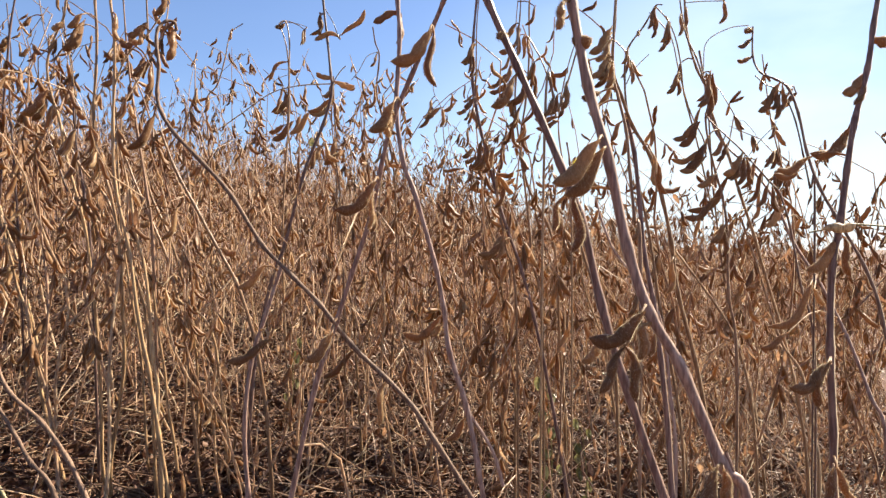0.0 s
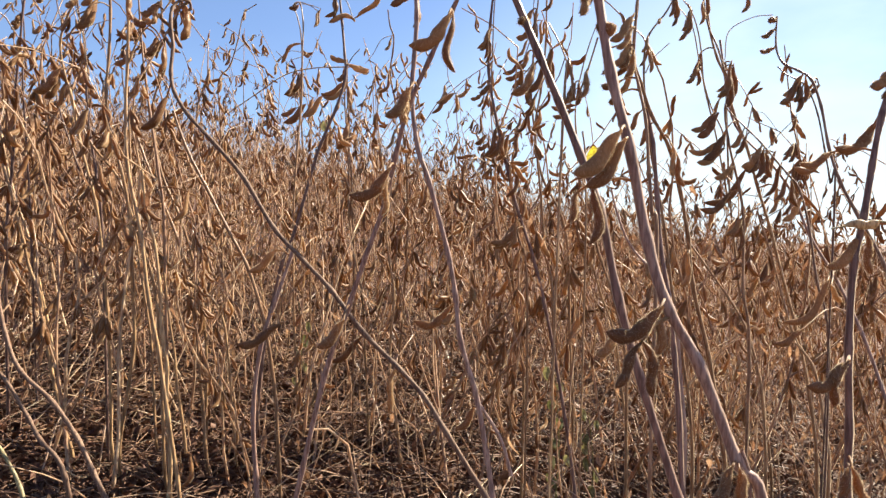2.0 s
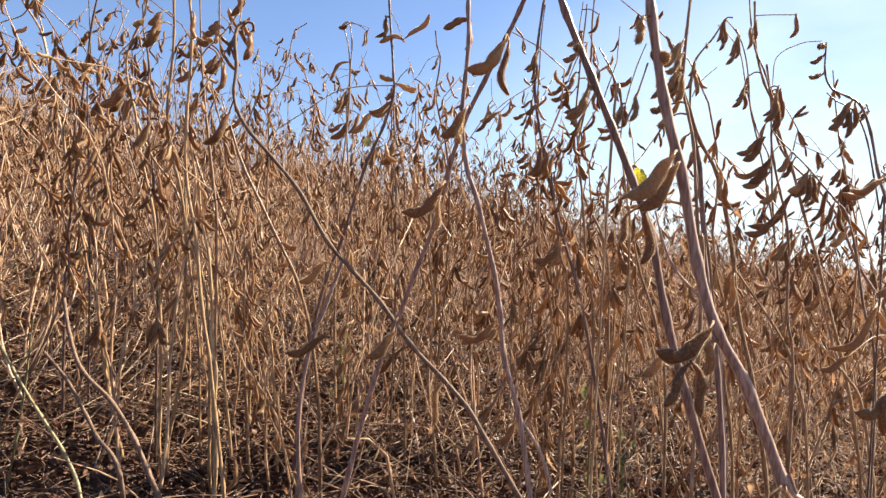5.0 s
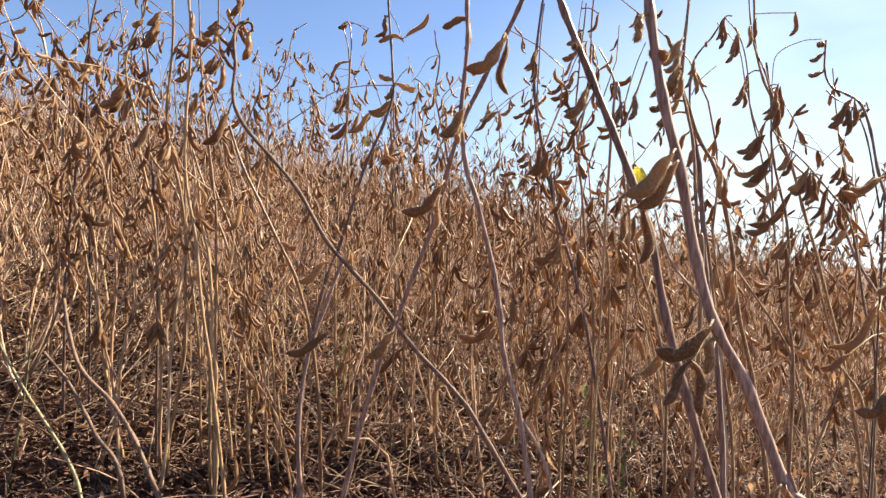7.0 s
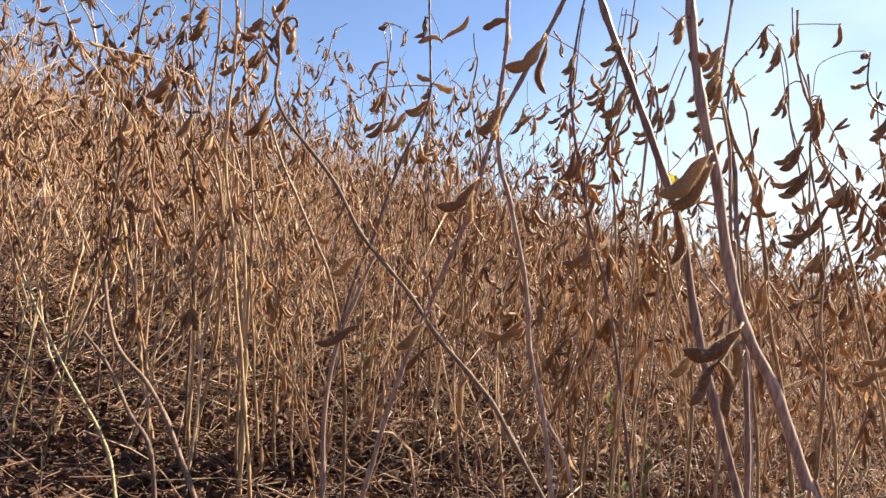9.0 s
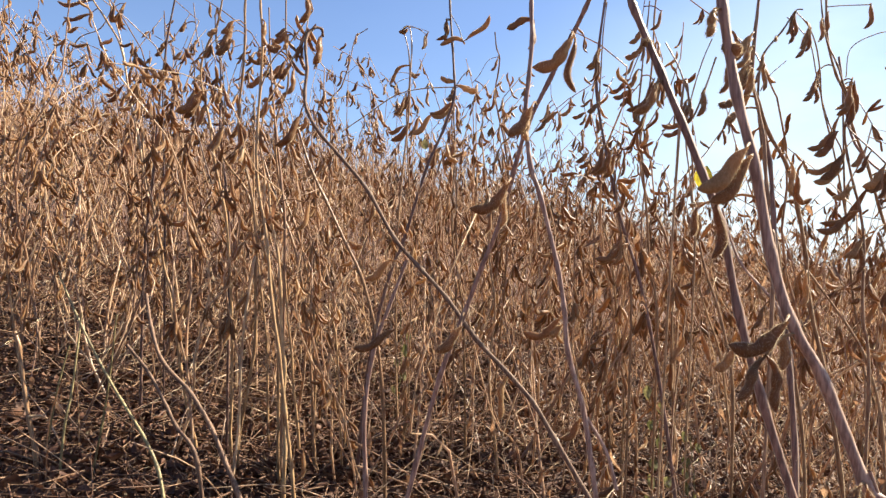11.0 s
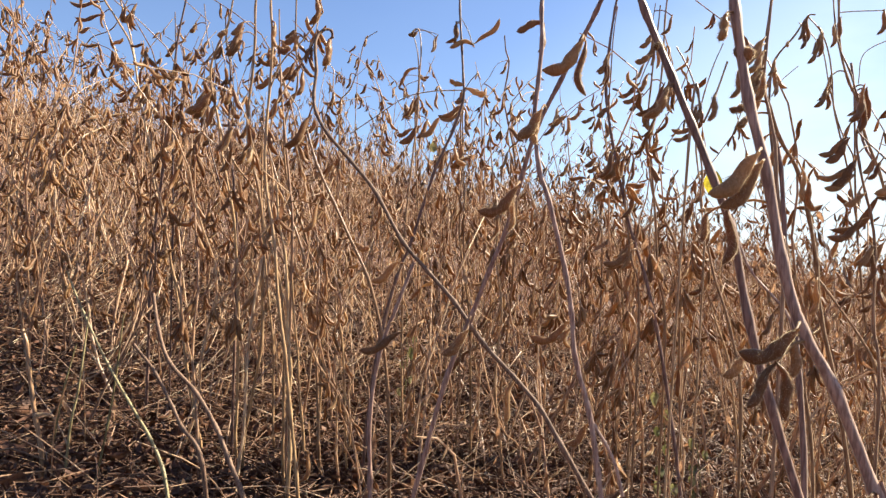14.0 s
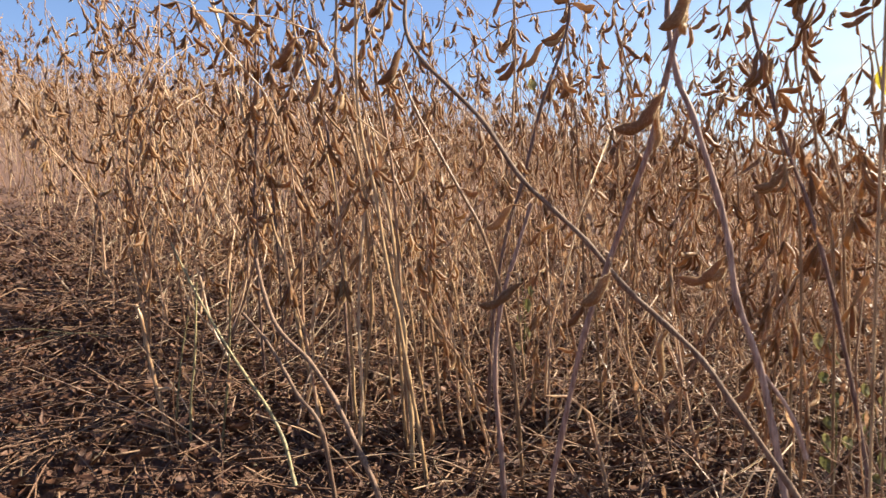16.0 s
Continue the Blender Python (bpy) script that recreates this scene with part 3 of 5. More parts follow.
field_plant("weathered", [
    (1.9, 3.7, [(0.166, 0.700, 0.066), (0.122, 0.710, 0.180), (0.079, 0.723, 0.249), (0.039, 0.735, 0.313), (-0.008, 0.742, 0.384), (-0.034, 0.749, 0.422), (-0.065, 0.756, 0.453), (-0.105, 0.763, 0.490), (-0.143, 0.770, 0.536), (-0.178, 0.777, 0.570), (-0.214, 0.784, 0.606), (-0.253, 0.791, 0.665), (-0.290, 0.797, 0.705), (-0.324, 0.804, 0.739), (-0.344, 0.811, 0.767), (-0.352, 0.818, 0.792), (-0.353, 0.825, 0.828), (-0.359, 0.832, 0.858), (-0.360, 0.839, 0.878), (-0.353, 0.846, 0.890), (-0.345, 0.853, 0.891), (-0.345, 0.860, 0.883)])],
    [(-0.346, 0.860, 0.886, -0.354, 0.850, 0.841, 14, 0.05),
     (-0.364, 0.840, 0.770, -0.395, 0.830, 0.725, 14.5, 0.12),
     (-0.061, 0.765, 0.452, -0.073, 0.760, 0.396, 11, -0.1)])
field_plant("gold", [
    (2.3, 6.0, [(-0.339, 1.410, 0.031), (-0.328, 1.410, 0.083), (-0.314, 1.410, 0.156), (-0.305, 1.410, 0.211), (-0.282, 1.410, 0.266), (-0.248, 1.410, 0.318), (-0.222, 1.410, 0.352), (-0.199, 1.410, 0.377), (-0.176, 1.410, 0.390), (-0.159, 1.410, 0.421), (-0.151, 1.410, 0.460), (-0.131, 1.410, 0.499), (-0.114, 1.410, 0.517), (-0.087, 1.410, 0.547)])],
    [(-0.139, 1.400, 0.494, -0.195, 1.390, 0.428, 12, 0.15),
     (-0.184, 1.400, 0.389, -0.258, 1.390, 0.331, 13, 0.1)])
field_plant("weathered", [
    (2.4, 3.8, [(-0.367, 0.780, 0.122), (-0.391, 0.790, 0.225), (-0.416, 0.800, 0.272), (-0.439, 0.810, 0.305), (-0.463, 0.820, 0.340), (-0.501, 0.830, 0.383), (-0.549, 0.840, 0.420), (-0.574, 0.850, 0.462), (-0.592, 0.860, 0.512)])],
    [])
field_plant("weathered", [
    (2.2, 3.4, [(-0.502, 0.860, 0.278), (-0.544, 0.875, 0.320), (-0.570, 0.890, 0.345), (-0.611, 0.905, 0.391), (-0.657, 0.920, 0.426)])],
    [])
field_plant("gold", [
    (2.2, 3.8, [(-0.657, 1.150, 0.128), (-0.658, 1.150, 0.207), (-0.675, 1.150, 0.261), (-0.696, 1.150, 0.355), (-0.711, 1.150, 0.443), (-0.718, 1.150, 0.487), (-0.736, 1.150, 0.531), (-0.746, 1.150, 0.575), (-0.759, 1.150, 0.623), (-0.769, 1.150, 0.662), (-0.780, 1.150, 0.696), (-0.790, 1.150, 0.744), (-0.796, 1.150, 0.793)])],
    [(-0.736, 1.150, 0.570, -0.769, 1.140, 0.563, 11, 0.1),
     (-0.746, 1.150, 0.575, -0.759, 1.140, 0.555, 10, 0.2)])
field_plant("gold", [
    (2.4, 4.4, [(-0.444, 1.050, 0.170), (-0.444, 1.050, 0.247), (-0.451, 1.050, 0.319), (-0.451, 1.050, 0.382), (-0.459, 1.050, 0.436), (-0.465, 1.050, 0.516), (-0.473, 1.050, 0.578), (-0.487, 1.050, 0.632), (-0.495, 1.050, 0.694)]),
    (2.0, 3.2, [(-0.419, 1.050, 0.247), (-0.426, 1.050, 0.301), (-0.435, 1.050, 0.355), (-0.440, 1.050, 0.409), (-0.449, 1.050, 0.463), (-0.458, 1.050, 0.534)])],
    [(-0.412, 1.050, 0.248, -0.425, 1.040, 0.195, 11, 0.2),
     (-0.439, 1.050, 0.337, -0.444, 1.040, 0.286, 10, -0.1),
     (-0.420, 1.050, 0.665, -0.442, 1.040, 0.615, 12, 0.15)])
field_plant("gold", [
    (1.5, 2.8, [(-0.392, 1.200, 0.240), (-0.400, 1.200, 0.333), (-0.412, 1.200, 0.430), (-0.432, 1.200, 0.475), (-0.464, 1.200, 0.498), (-0.500, 1.200, 0.524), (-0.532, 1.200, 0.565), (-0.548, 1.200, 0.595), (-0.558, 1.200, 0.646)])],
    [])
field_plant("tan", [
    (1.8, 3.2, [(-0.091, 1.300, 0.119), (-0.105, 1.300, 0.230), (-0.120, 1.300, 0.325), (-0.119, 1.300, 0.408), (-0.115, 1.300, 0.464), (-0.117, 1.300, 0.508), (-0.126, 1.300, 0.552), (-0.133, 1.300, 0.618), (-0.125, 1.300, 0.684), (-0.121, 1.300, 0.739)])],
    [(-0.129, 1.300, 0.678, -0.141, 1.290, 0.631, 13, 0.05)])
field_plant("gold", [
    (1.8, 3.6, [(0.136, 1.250, 0.108), (0.136, 1.250, 0.220), (0.136, 1.250, 0.316), (0.127, 1.250, 0.412), (0.113, 1.250, 0.507), (0.100, 1.250, 0.602), (0.082, 1.250, 0.655)]),
    (1.4, 2.2, [(0.120, 1.250, 0.182), (0.114, 1.250, 0.240), (0.110, 1.250, 0.305), (0.101, 1.250, 0.368)])],
    [(0.144, 1.250, 0.193, 0.086, 1.240, 0.152, 12, 0.15),
     (0.100, 1.250, 0.602, 0.073, 1.240, 0.575, 11, 0.15)])
field_plant("gold", [
    (1.5, 3.0, [(0.318, 1.200, 0.220), (0.306, 1.200, 0.333), (0.289, 1.200, 0.435), (0.267, 1.200, 0.495), (0.250, 1.200, 0.546), (0.238, 1.200, 0.586), (0.225, 1.200, 0.631)])],
    [(0.239, 1.200, 0.581, 0.213, 1.190, 0.547, 11, 0.3)])
field_plant("purple", [
    (1.6, 3.2, [(0.350, 1.000, 0.287), (0.343, 1.000, 0.372), (0.333, 1.000, 0.466), (0.320, 1.000, 0.516), (0.309, 1.000, 0.539), (0.284, 1.000, 0.566), (0.259, 1.000, 0.595), (0.241, 1.000, 0.637), (0.230, 1.000, 0.675)])],
    [(0.294, 1.000, 0.533, 0.275, 0.990, 0.501, 10, 0.1),
     (0.284, 1.000, 0.566, 0.294, 0.990, 0.542, 9, 0.1)])
field_plant("purple", [
    (2.6, 4.6, [(0.401, 0.680, 0.282), (0.401, 0.682, 0.344), (0.402, 0.684, 0.414), (0.400, 0.686, 0.496), (0.403, 0.688, 0.577), (0.413, 0.690, 0.630), (0.421, 0.692, 0.683), (0.430, 0.694, 0.733), (0.445, 0.696, 0.790), (0.452, 0.698, 0.832), (0.462, 0.700, 0.886)])],
    [(0.414, 0.690, 0.612, 0.373, 0.684, 0.578, 11, 0.1),
     (0.417, 0.690, 0.612, 0.420, 0.684, 0.571, 10, 0.05),
     (0.385, 0.660, 0.488, 0.341, 0.654, 0.464, 12, 0.2),
     (0.386, 0.660, 0.488, 0.369, 0.654, 0.442, 12, -0.2),
     (0.388, 0.660, 0.382, 0.371, 0.654, 0.345, 12, 0.1),
     (0.391, 0.660, 0.383, 0.409, 0.654, 0.350, 11, 0.1),
     (0.447, 0.700, 0.785, 0.417, 0.694, 0.763, 11, 0.1),
     (0.444, 0.700, 0.782, 0.429, 0.694, 0.751, 10, 0.1),
     (0.450, 0.700, 0.820, 0.476, 0.694, 0.819, 12, 0.1),
     (0.442, 0.720, 0.732, 0.394, 0.714, 0.703, 11, 0.2),
     (0.439, 0.720, 0.723, 0.417, 0.714, 0.704, 9, 0.1),
     (0.396, 0.720, 0.699, 0.359, 0.714, 0.686, 8, 0.15)])
pale_grass = field_plant("grass", [
    (0.8, 1.0, [(0.458, 0.680, 0.623), (0.423, 0.680, 0.625), (0.397, 0.680, 0.621), (0.375, 0.680, 0.617)])],
    [])
field_plant("dark", [
    (2.2, 4.0, [(-0.359, 1.200, 0.091), (-0.358, 1.206, 0.170), (-0.349, 1.212, 0.333), (-0.338, 1.218, 0.435), (-0.316, 1.223, 0.539), (-0.292, 1.229, 0.612), (-0.256, 1.235, 0.748), (-0.224, 1.241, 0.833), (-0.209, 1.247, 0.893), (-0.212, 1.252, 0.935), (-0.219, 1.258, 0.997), (-0.228, 1.264, 1.074), (-0.230, 1.270, 1.130)]),
    (0.9, 1.1, [(-0.197, 1.270, 1.001), (-0.201, 1.270, 1.009), (-0.210, 1.270, 1.033), (-0.226, 1.270, 1.060)]),
    (1, 1, [(-0.186, 1.270, 0.950), (-0.199, 1.270, 0.936), (-0.212, 1.270, 0.914)])],
    [(-0.234, 1.260, 1.049, -0.252, 1.254, 1.004, 10, 0.3),
     (-0.232, 1.260, 1.046, -0.235, 1.254, 1.002, 9, 0),
     (-0.195, 1.260, 1.000, -0.243, 1.254, 0.994, 10, -0.2),
     (-0.194, 1.270, 1.009, -0.149, 1.264, 1.056, 10, 0.1),
     (-0.208, 1.250, 0.920, -0.237, 1.244, 0.931, 9, 0.1),
     (-0.206, 1.250, 0.915, -0.165, 1.244, 0.906, 11, 0.1),
     (-0.212, 1.250, 0.899, -0.226, 1.244, 0.887, 9, 0.3),
     (-0.210, 1.260, 0.885, -0.252, 1.254, 0.861, 10, 0.1),
     (-0.208, 1.260, 0.880, -0.198, 1.254, 0.841, 9, 0),
     (-0.238, 1.250, 0.787, -0.248, 1.244, 0.749, 11, 0),
     (-0.222, 1.250, 0.803, -0.195, 1.244, 0.765, 14, 0.2)])
field_plant("gold", [
    (1.8, 3.6, [(-0.172, 1.400, 0.113), (-0.172, 1.400, 0.184), (-0.181, 1.400, 0.339), (-0.189, 1.400, 0.458), (-0.207, 1.400, 0.554), (-0.222, 1.400, 0.649), (-0.224, 1.400, 0.816), (-0.229, 1.400, 0.887), (-0.231, 1.400, 0.964)]),
    (1.4, 1.6, [(-0.223, 1.350, 0.936), (-0.292, 1.350, 0.932), (-0.349, 1.350, 0.917), (-0.407, 1.350, 0.877), (-0.464, 1.350, 0.837)])],
    [(-0.280, 1.350, 0.932, -0.273, 1.344, 0.893, 9, 0.1),
     (-0.326, 1.350, 0.917, -0.348, 1.344, 0.876, 10, 0.1),
     (-0.384, 1.350, 0.888, -0.359, 1.344, 0.847, 10, 0.1)])
field_plant("tan", [
    (1.4, 3.2, [(-0.343, 1.500, 0.193), (-0.359, 1.512, 0.395), (-0.368, 1.525, 0.627), (-0.365, 1.538, 0.784), (-0.359, 1.550, 0.918), (-0.362, 1.562, 1.013), (-0.364, 1.575, 1.090), (-0.375, 1.588, 1.142), (-0.391, 1.600, 1.143)]),
    (0.8, 0.6, [(-0.328, 1.600, 1.135), (-0.353, 1.600, 1.143), (-0.378, 1.600, 1.146)])],
    [(-0.328, 1.600, 1.135, -0.338, 1.594, 1.090, 8, 0),
     (-0.381, 1.600, 1.143, -0.399, 1.594, 1.133, 10, 0.2),
     (-0.370, 1.600, 1.051, -0.419, 1.594, 1.001, 9, -0.2),
     (-0.370, 1.600, 1.023, -0.344, 1.594, 1.029, 7, 0),
     (-0.376, 1.600, 0.982, -0.392, 1.594, 0.940, 10, 0.1),
     (-0.370, 1.600, 0.976, -0.344, 1.594, 0.940, 9, 0)])
field_plant("tan", [
    (1.4, 3.2, [(-0.120, 1.500, 0.270), (-0.106, 1.489, 0.525), (-0.106, 1.478, 0.727), (-0.117, 1.467, 0.826), (-0.135, 1.456, 0.898), (-0.145, 1.444, 0.945), (-0.139, 1.433, 0.991), (-0.137, 1.422, 1.019), (-0.144, 1.411, 1.039), (-0.148, 1.400, 1.068)]),
    (0.7, 0.7, [(-0.193, 1.400, 0.956), (-0.177, 1.400, 0.976), (-0.160, 1.400, 1.006), (-0.136, 1.400, 1.016)])],
    [(-0.138, 1.400, 1.012, -0.153, 1.394, 0.983, 8, 0.1),
     (-0.143, 1.400, 0.941, -0.167, 1.394, 0.895, 10, 0.25),
     (-0.160, 1.400, 0.941, -0.147, 1.394, 0.927, 9, 0.2)])
field_plant("purple", [
    (2.2, 3.6, [(0.211, 1.120, 0.163), (0.206, 1.120, 0.210), (0.192, 1.120, 0.296), (0.170, 1.120, 0.410), (0.153, 1.120, 0.487), (0.130, 1.120, 0.572), (0.103, 1.120, 0.649), (0.082, 1.120, 0.725), (0.065, 1.120, 0.796), (0.050, 1.120, 0.877), (0.051, 1.120, 0.953), (0.057, 1.120, 1.020), (0.063, 1.120, 1.058)])],
    [(0.051, 1.100, 0.942, 0.029, 1.094, 0.906, 10, 0.1),
     (0.051, 1.100, 0.933, 0.041, 1.094, 0.889, 8, 0),
     (0.052, 1.100, 0.849, 0.034, 1.094, 0.834, 9, 0.1),
     (0.066, 1.100, 0.783, 0.043, 1.094, 0.731, 13, 0.1),
     (0.069, 1.100, 0.779, 0.078, 1.094, 0.731, 10, 0),
     (0.104, 1.100, 0.615, 0.057, 1.094, 0.592, 11, 0.15),
     (0.102, 1.100, 0.629, 0.085, 1.094, 0.582, 10, 0.1)])
field_plant("tan", [
    (1.8, 3.4, [(0.248, 1.350, 0.234), (0.237, 1.350, 0.417), (0.231, 1.350, 0.567), (0.214, 1.350, 0.647), (0.173, 1.350, 0.727), (0.158, 1.350, 0.819), (0.168, 1.350, 0.900), (0.175, 1.350, 0.992), (0.175, 1.350, 1.083), (0.179, 1.350, 1.152)]),
    (1, 1, [(0.150, 1.300, 1.005), (0.143, 1.300, 1.038), (0.148, 1.300, 1.099)])],
    [(0.150, 1.300, 1.043, 0.133, 1.294, 0.992, 11, 0.1),
     (0.153, 1.300, 1.032, 0.144, 1.294, 0.975, 10, 0),
     (0.161, 1.300, 1.021, 0.155, 1.294, 0.970, 10, 0),
     (0.181, 1.300, 1.077, 0.159, 1.294, 1.036, 10, 0.15),
     (0.134, 1.300, 0.983, 0.111, 1.294, 0.948, 9, 0.1),
     (0.128, 1.300, 0.944, 0.086, 1.294, 0.915, 9, 0.1)])
field_plant("tan", [
    (1.8, 3.4, [(0.368, 0.900, 0.264), (0.361, 0.891, 0.328), (0.335, 0.882, 0.451), (0.309, 0.873, 0.541), (0.297, 0.864, 0.608), (0.282, 0.855, 0.666), (0.263, 0.845, 0.719), (0.239, 0.836, 0.754), (0.222, 0.827, 0.791), (0.209, 0.818, 0.823), (0.209, 0.809, 0.876), (0.210, 0.800, 0.927)])],
    [(0.203, 0.800, 0.866, 0.174, 0.794, 0.834, 10, 0.1),
     (0.201, 0.800, 0.859, 0.176, 0.794, 0.803, 11, 0.15),
     (0.204, 0.800, 0.832, 0.180, 0.794, 0.793, 11, 0.1),
     (0.205, 0.800, 0.818, 0.185, 0.794, 0.773, 10, 0.1),
     (0.259, 0.800, 0.703, 0.267, 0.794, 0.665, 10, 0.1),
     (0.252, 0.800, 0.716, 0.254, 0.794, 0.675, 8, 0),
     (0.228, 0.850, 0.763, 0.213, 0.844, 0.737, 10, 0),
     (0.239, 0.850, 0.745, 0.227, 0.844, 0.719, 9, 0),
     (0.294, 0.850, 0.586, 0.284, 0.844, 0.543, 10, 0.1)])
field_plant("purple", [
    (2.6, 4.2, [(0.280, 0.800, 0.254), (0.278, 0.806, 0.298), (0.275, 0.812, 0.380), (0.269, 0.819, 0.461), (0.262, 0.825, 0.531), (0.252, 0.831, 0.594), (0.248, 0.838, 0.658), (0.243, 0.844, 0.723), (0.234, 0.850, 0.774)])],
    [(0.252, 0.850, 0.637, 0.240, 0.844, 0.611, 10, 0.1),
     (0.250, 0.850, 0.633, 0.250, 0.844, 0.601, 9, 0),
     (0.256, 0.800, 0.499, 0.244, 0.794, 0.472, 10, 0.1)])
field_plant("tan", [
    (1.8, 3.2, [(0.632, 1.150, 0.200), (0.610, 1.145, 0.348), (0.583, 1.141, 0.455), (0.549, 1.136, 0.562), (0.531, 1.132, 0.620), (0.503, 1.127, 0.697), (0.481, 1.123, 0.763), (0.455, 1.118, 0.820), (0.443, 1.114, 0.866), (0.423, 1.109, 0.903), (0.406, 1.105, 0.958), (0.399, 1.100, 1.031)]),
    (0.7, 0.7, [(0.451, 0.980, 0.930), (0.425, 0.987, 0.928), (0.394, 0.993, 0.909), (0.392, 1.000, 0.869)]),
    (0.9, 0.9, [(0.464, 1.100, 1.011), (0.427, 1.100, 1.010), (0.402, 1.100, 1.008)])],
    [(0.404, 1.100, 1.001, 0.395, 1.094, 0.962, 10, 0.05),
     (0.466, 1.100, 1.013, 0.454, 1.094, 0.971, 10, 0.15),
     (0.394, 1.100, 0.910, 0.373, 1.094, 0.866, 11, 0.15),
     (0.444, 1.100, 0.896, 0.417, 1.094, 0.843, 11, 0.15),
     (0.447, 1.100, 0.891, 0.438, 1.094, 0.829, 13, 0.1),
     (0.427, 1.100, 0.835, 0.387, 1.094, 0.782, 10, 0.15),
     (0.441, 1.100, 0.788, 0.406, 1.094, 0.745, 12, 0.15),
     (0.474, 1.100, 0.723, 0.401, 1.094, 0.664, 12, 0.2),
     (0.511, 1.100, 0.751, 0.466, 1.094, 0.717, 11, 0.1),
     (0.520, 1.100, 0.751, 0.490, 1.094, 0.699, 11, 0.1),
     (0.483, 1.100, 0.648, 0.452, 1.094, 0.610, 11, 0.1),
     (0.525, 1.100, 0.695, 0.508, 1.094, 0.647, 10, 0.1)])
field_plant("dark", [
    (1.3, 2.8, [(0.617, 0.900, 0.356), (0.599, 0.907, 0.508), (0.580, 0.915, 0.577), (0.546, 0.922, 0.644), (0.526, 0.929, 0.688), (0.513, 0.936, 0.736), (0.505, 0.944, 0.793), (0.494, 0.951, 0.831), (0.479, 0.958, 0.845), (0.461, 0.965, 0.857), (0.454, 0.973, 0.882), (0.457, 0.980, 0.928)])],
    [(0.457, 0.980, 0.924, 0.442, 0.974, 0.922, 9, 0.1),
     (0.455, 0.980, 0.909, 0.432, 0.974, 0.897, 6, 0.1),
     (0.455, 0.980, 0.882, 0.431, 0.974, 0.877, 6, 0.1),
     (0.492, 0.970, 0.842, 0.461, 0.964, 0.811, 10, 0.1),
     (0.496, 0.970, 0.838, 0.482, 0.964, 0.798, 10, 0.2),
     (0.533, 1.000, 0.835, 0.508, 0.994, 0.821, 7, 0.1)])
field_plant("purple", [
    (1.8, 3.2, [(0.669, 1.000, 0.295), (0.659, 1.025, 0.374), (0.640, 1.050, 0.458), (0.609, 1.075, 0.546), (0.581, 1.100, 0.610), (0.559, 1.125, 0.687), (0.534, 1.150, 0.738), (0.481, 1.175, 0.811), (0.463, 1.200, 0.958)])],
    [(0.530, 1.100, 0.732, 0.499, 1.094, 0.675, 11, 0.1),
     (0.529, 0.950, 0.552, 0.461, 0.944, 0.490, 12, 0.2),
     (0.530, 0.950, 0.544, 0.544, 0.944, 0.520, 10, 0.1),
     (0.494, 0.950, 0.480, 0.451, 0.944, 0.460, 10, 0.1),
     (0.654, 1.200, 0.642, 0.597, 1.194, 0.743, 9, 0.1)])
field_plant("tan", [
    (2, 3.4, [(0.725, 1.500, 0.078), (0.697, 1.500, 0.270), (0.658, 1.500, 0.397), (0.633, 1.500, 0.550), (0.610, 1.500, 0.742), (0.595, 1.500, 0.997)])],
    [(0.633, 1.500, 0.550, 0.573, 1.494, 0.563, 11, 0.1),
     (0.610, 1.500, 0.627, 0.586, 1.494, 0.563, 11, 0.1),
     (0.646, 1.500, 0.448, 0.592, 1.494, 0.411, 11, 0.1)])
field_plant("gold", [
    (2.4, 3.6, [(-0.551, 1.100, 0.227), (-0.541, 1.098, 0.302), (-0.526, 1.096, 0.414), (-0.530, 1.095, 0.526), (-0.534, 1.093, 0.620), (-0.547, 1.091, 0.694), (-0.567, 1.089, 0.758), (-0.572, 1.087, 0.823), (-0.567, 1.085, 0.887), (-0.565, 1.084, 0.951), (-0.567, 1.082, 1.006), (-0.564, 1.080, 1.051)])],
    [(-0.571, 1.050, 0.972, -0.591, 1.044, 0.949, 11, 0.1),
     (-0.575, 1.050, 0.954, -0.599, 1.044, 0.912, 13, 0.1),
     (-0.573, 1.100, 0.811, -0.590, 1.094, 0.778, 11, 0.1),
     (-0.576, 1.100, 0.769, -0.590, 1.094, 0.731, 10, 0.1)])
field_plant("gold", [
    (2.2, 3.8, [(-0.407, 1.000, 0.184), (-0.412, 1.000, 0.225), (-0.429, 1.000, 0.329), (-0.444, 1.000, 0.422), (-0.459, 1.000, 0.499), (-0.473, 1.000, 0.601), (-0.493, 1.000, 0.694), (-0.497, 1.000, 0.779), (-0.495, 1.000, 0.848), (-0.495, 1.000, 0.924), (-0.501, 1.000, 0.975), (-0.503, 1.000, 1.018)]),
    (1.4, 1.6, [(-0.497, 1.000, 0.839), (-0.476, 1.000, 0.890), (-0.444, 1.000, 0.924), (-0.412, 1.000, 0.971)])],
    [(-0.493, 1.000, 0.954, -0.484, 0.994, 0.912, 11, 0.1),
     (-0.488, 1.000, 0.916, -0.464, 0.994, 0.907, 11, 0.2),
     (-0.454, 1.000, 0.937, -0.473, 0.994, 0.920, 11, 0.2),
     (-0.450, 1.000, 0.933, -0.456, 0.994, 0.905, 10, 0),
     (-0.425, 1.000, 1.001, -0.433, 0.994, 0.948, 14, 0.2),
     (-0.446, 1.000, 0.882, -0.464, 0.994, 0.859, 10, 0.1),
     (-0.439, 1.000, 0.877, -0.447, 0.994, 0.833, 11, 0.1)])
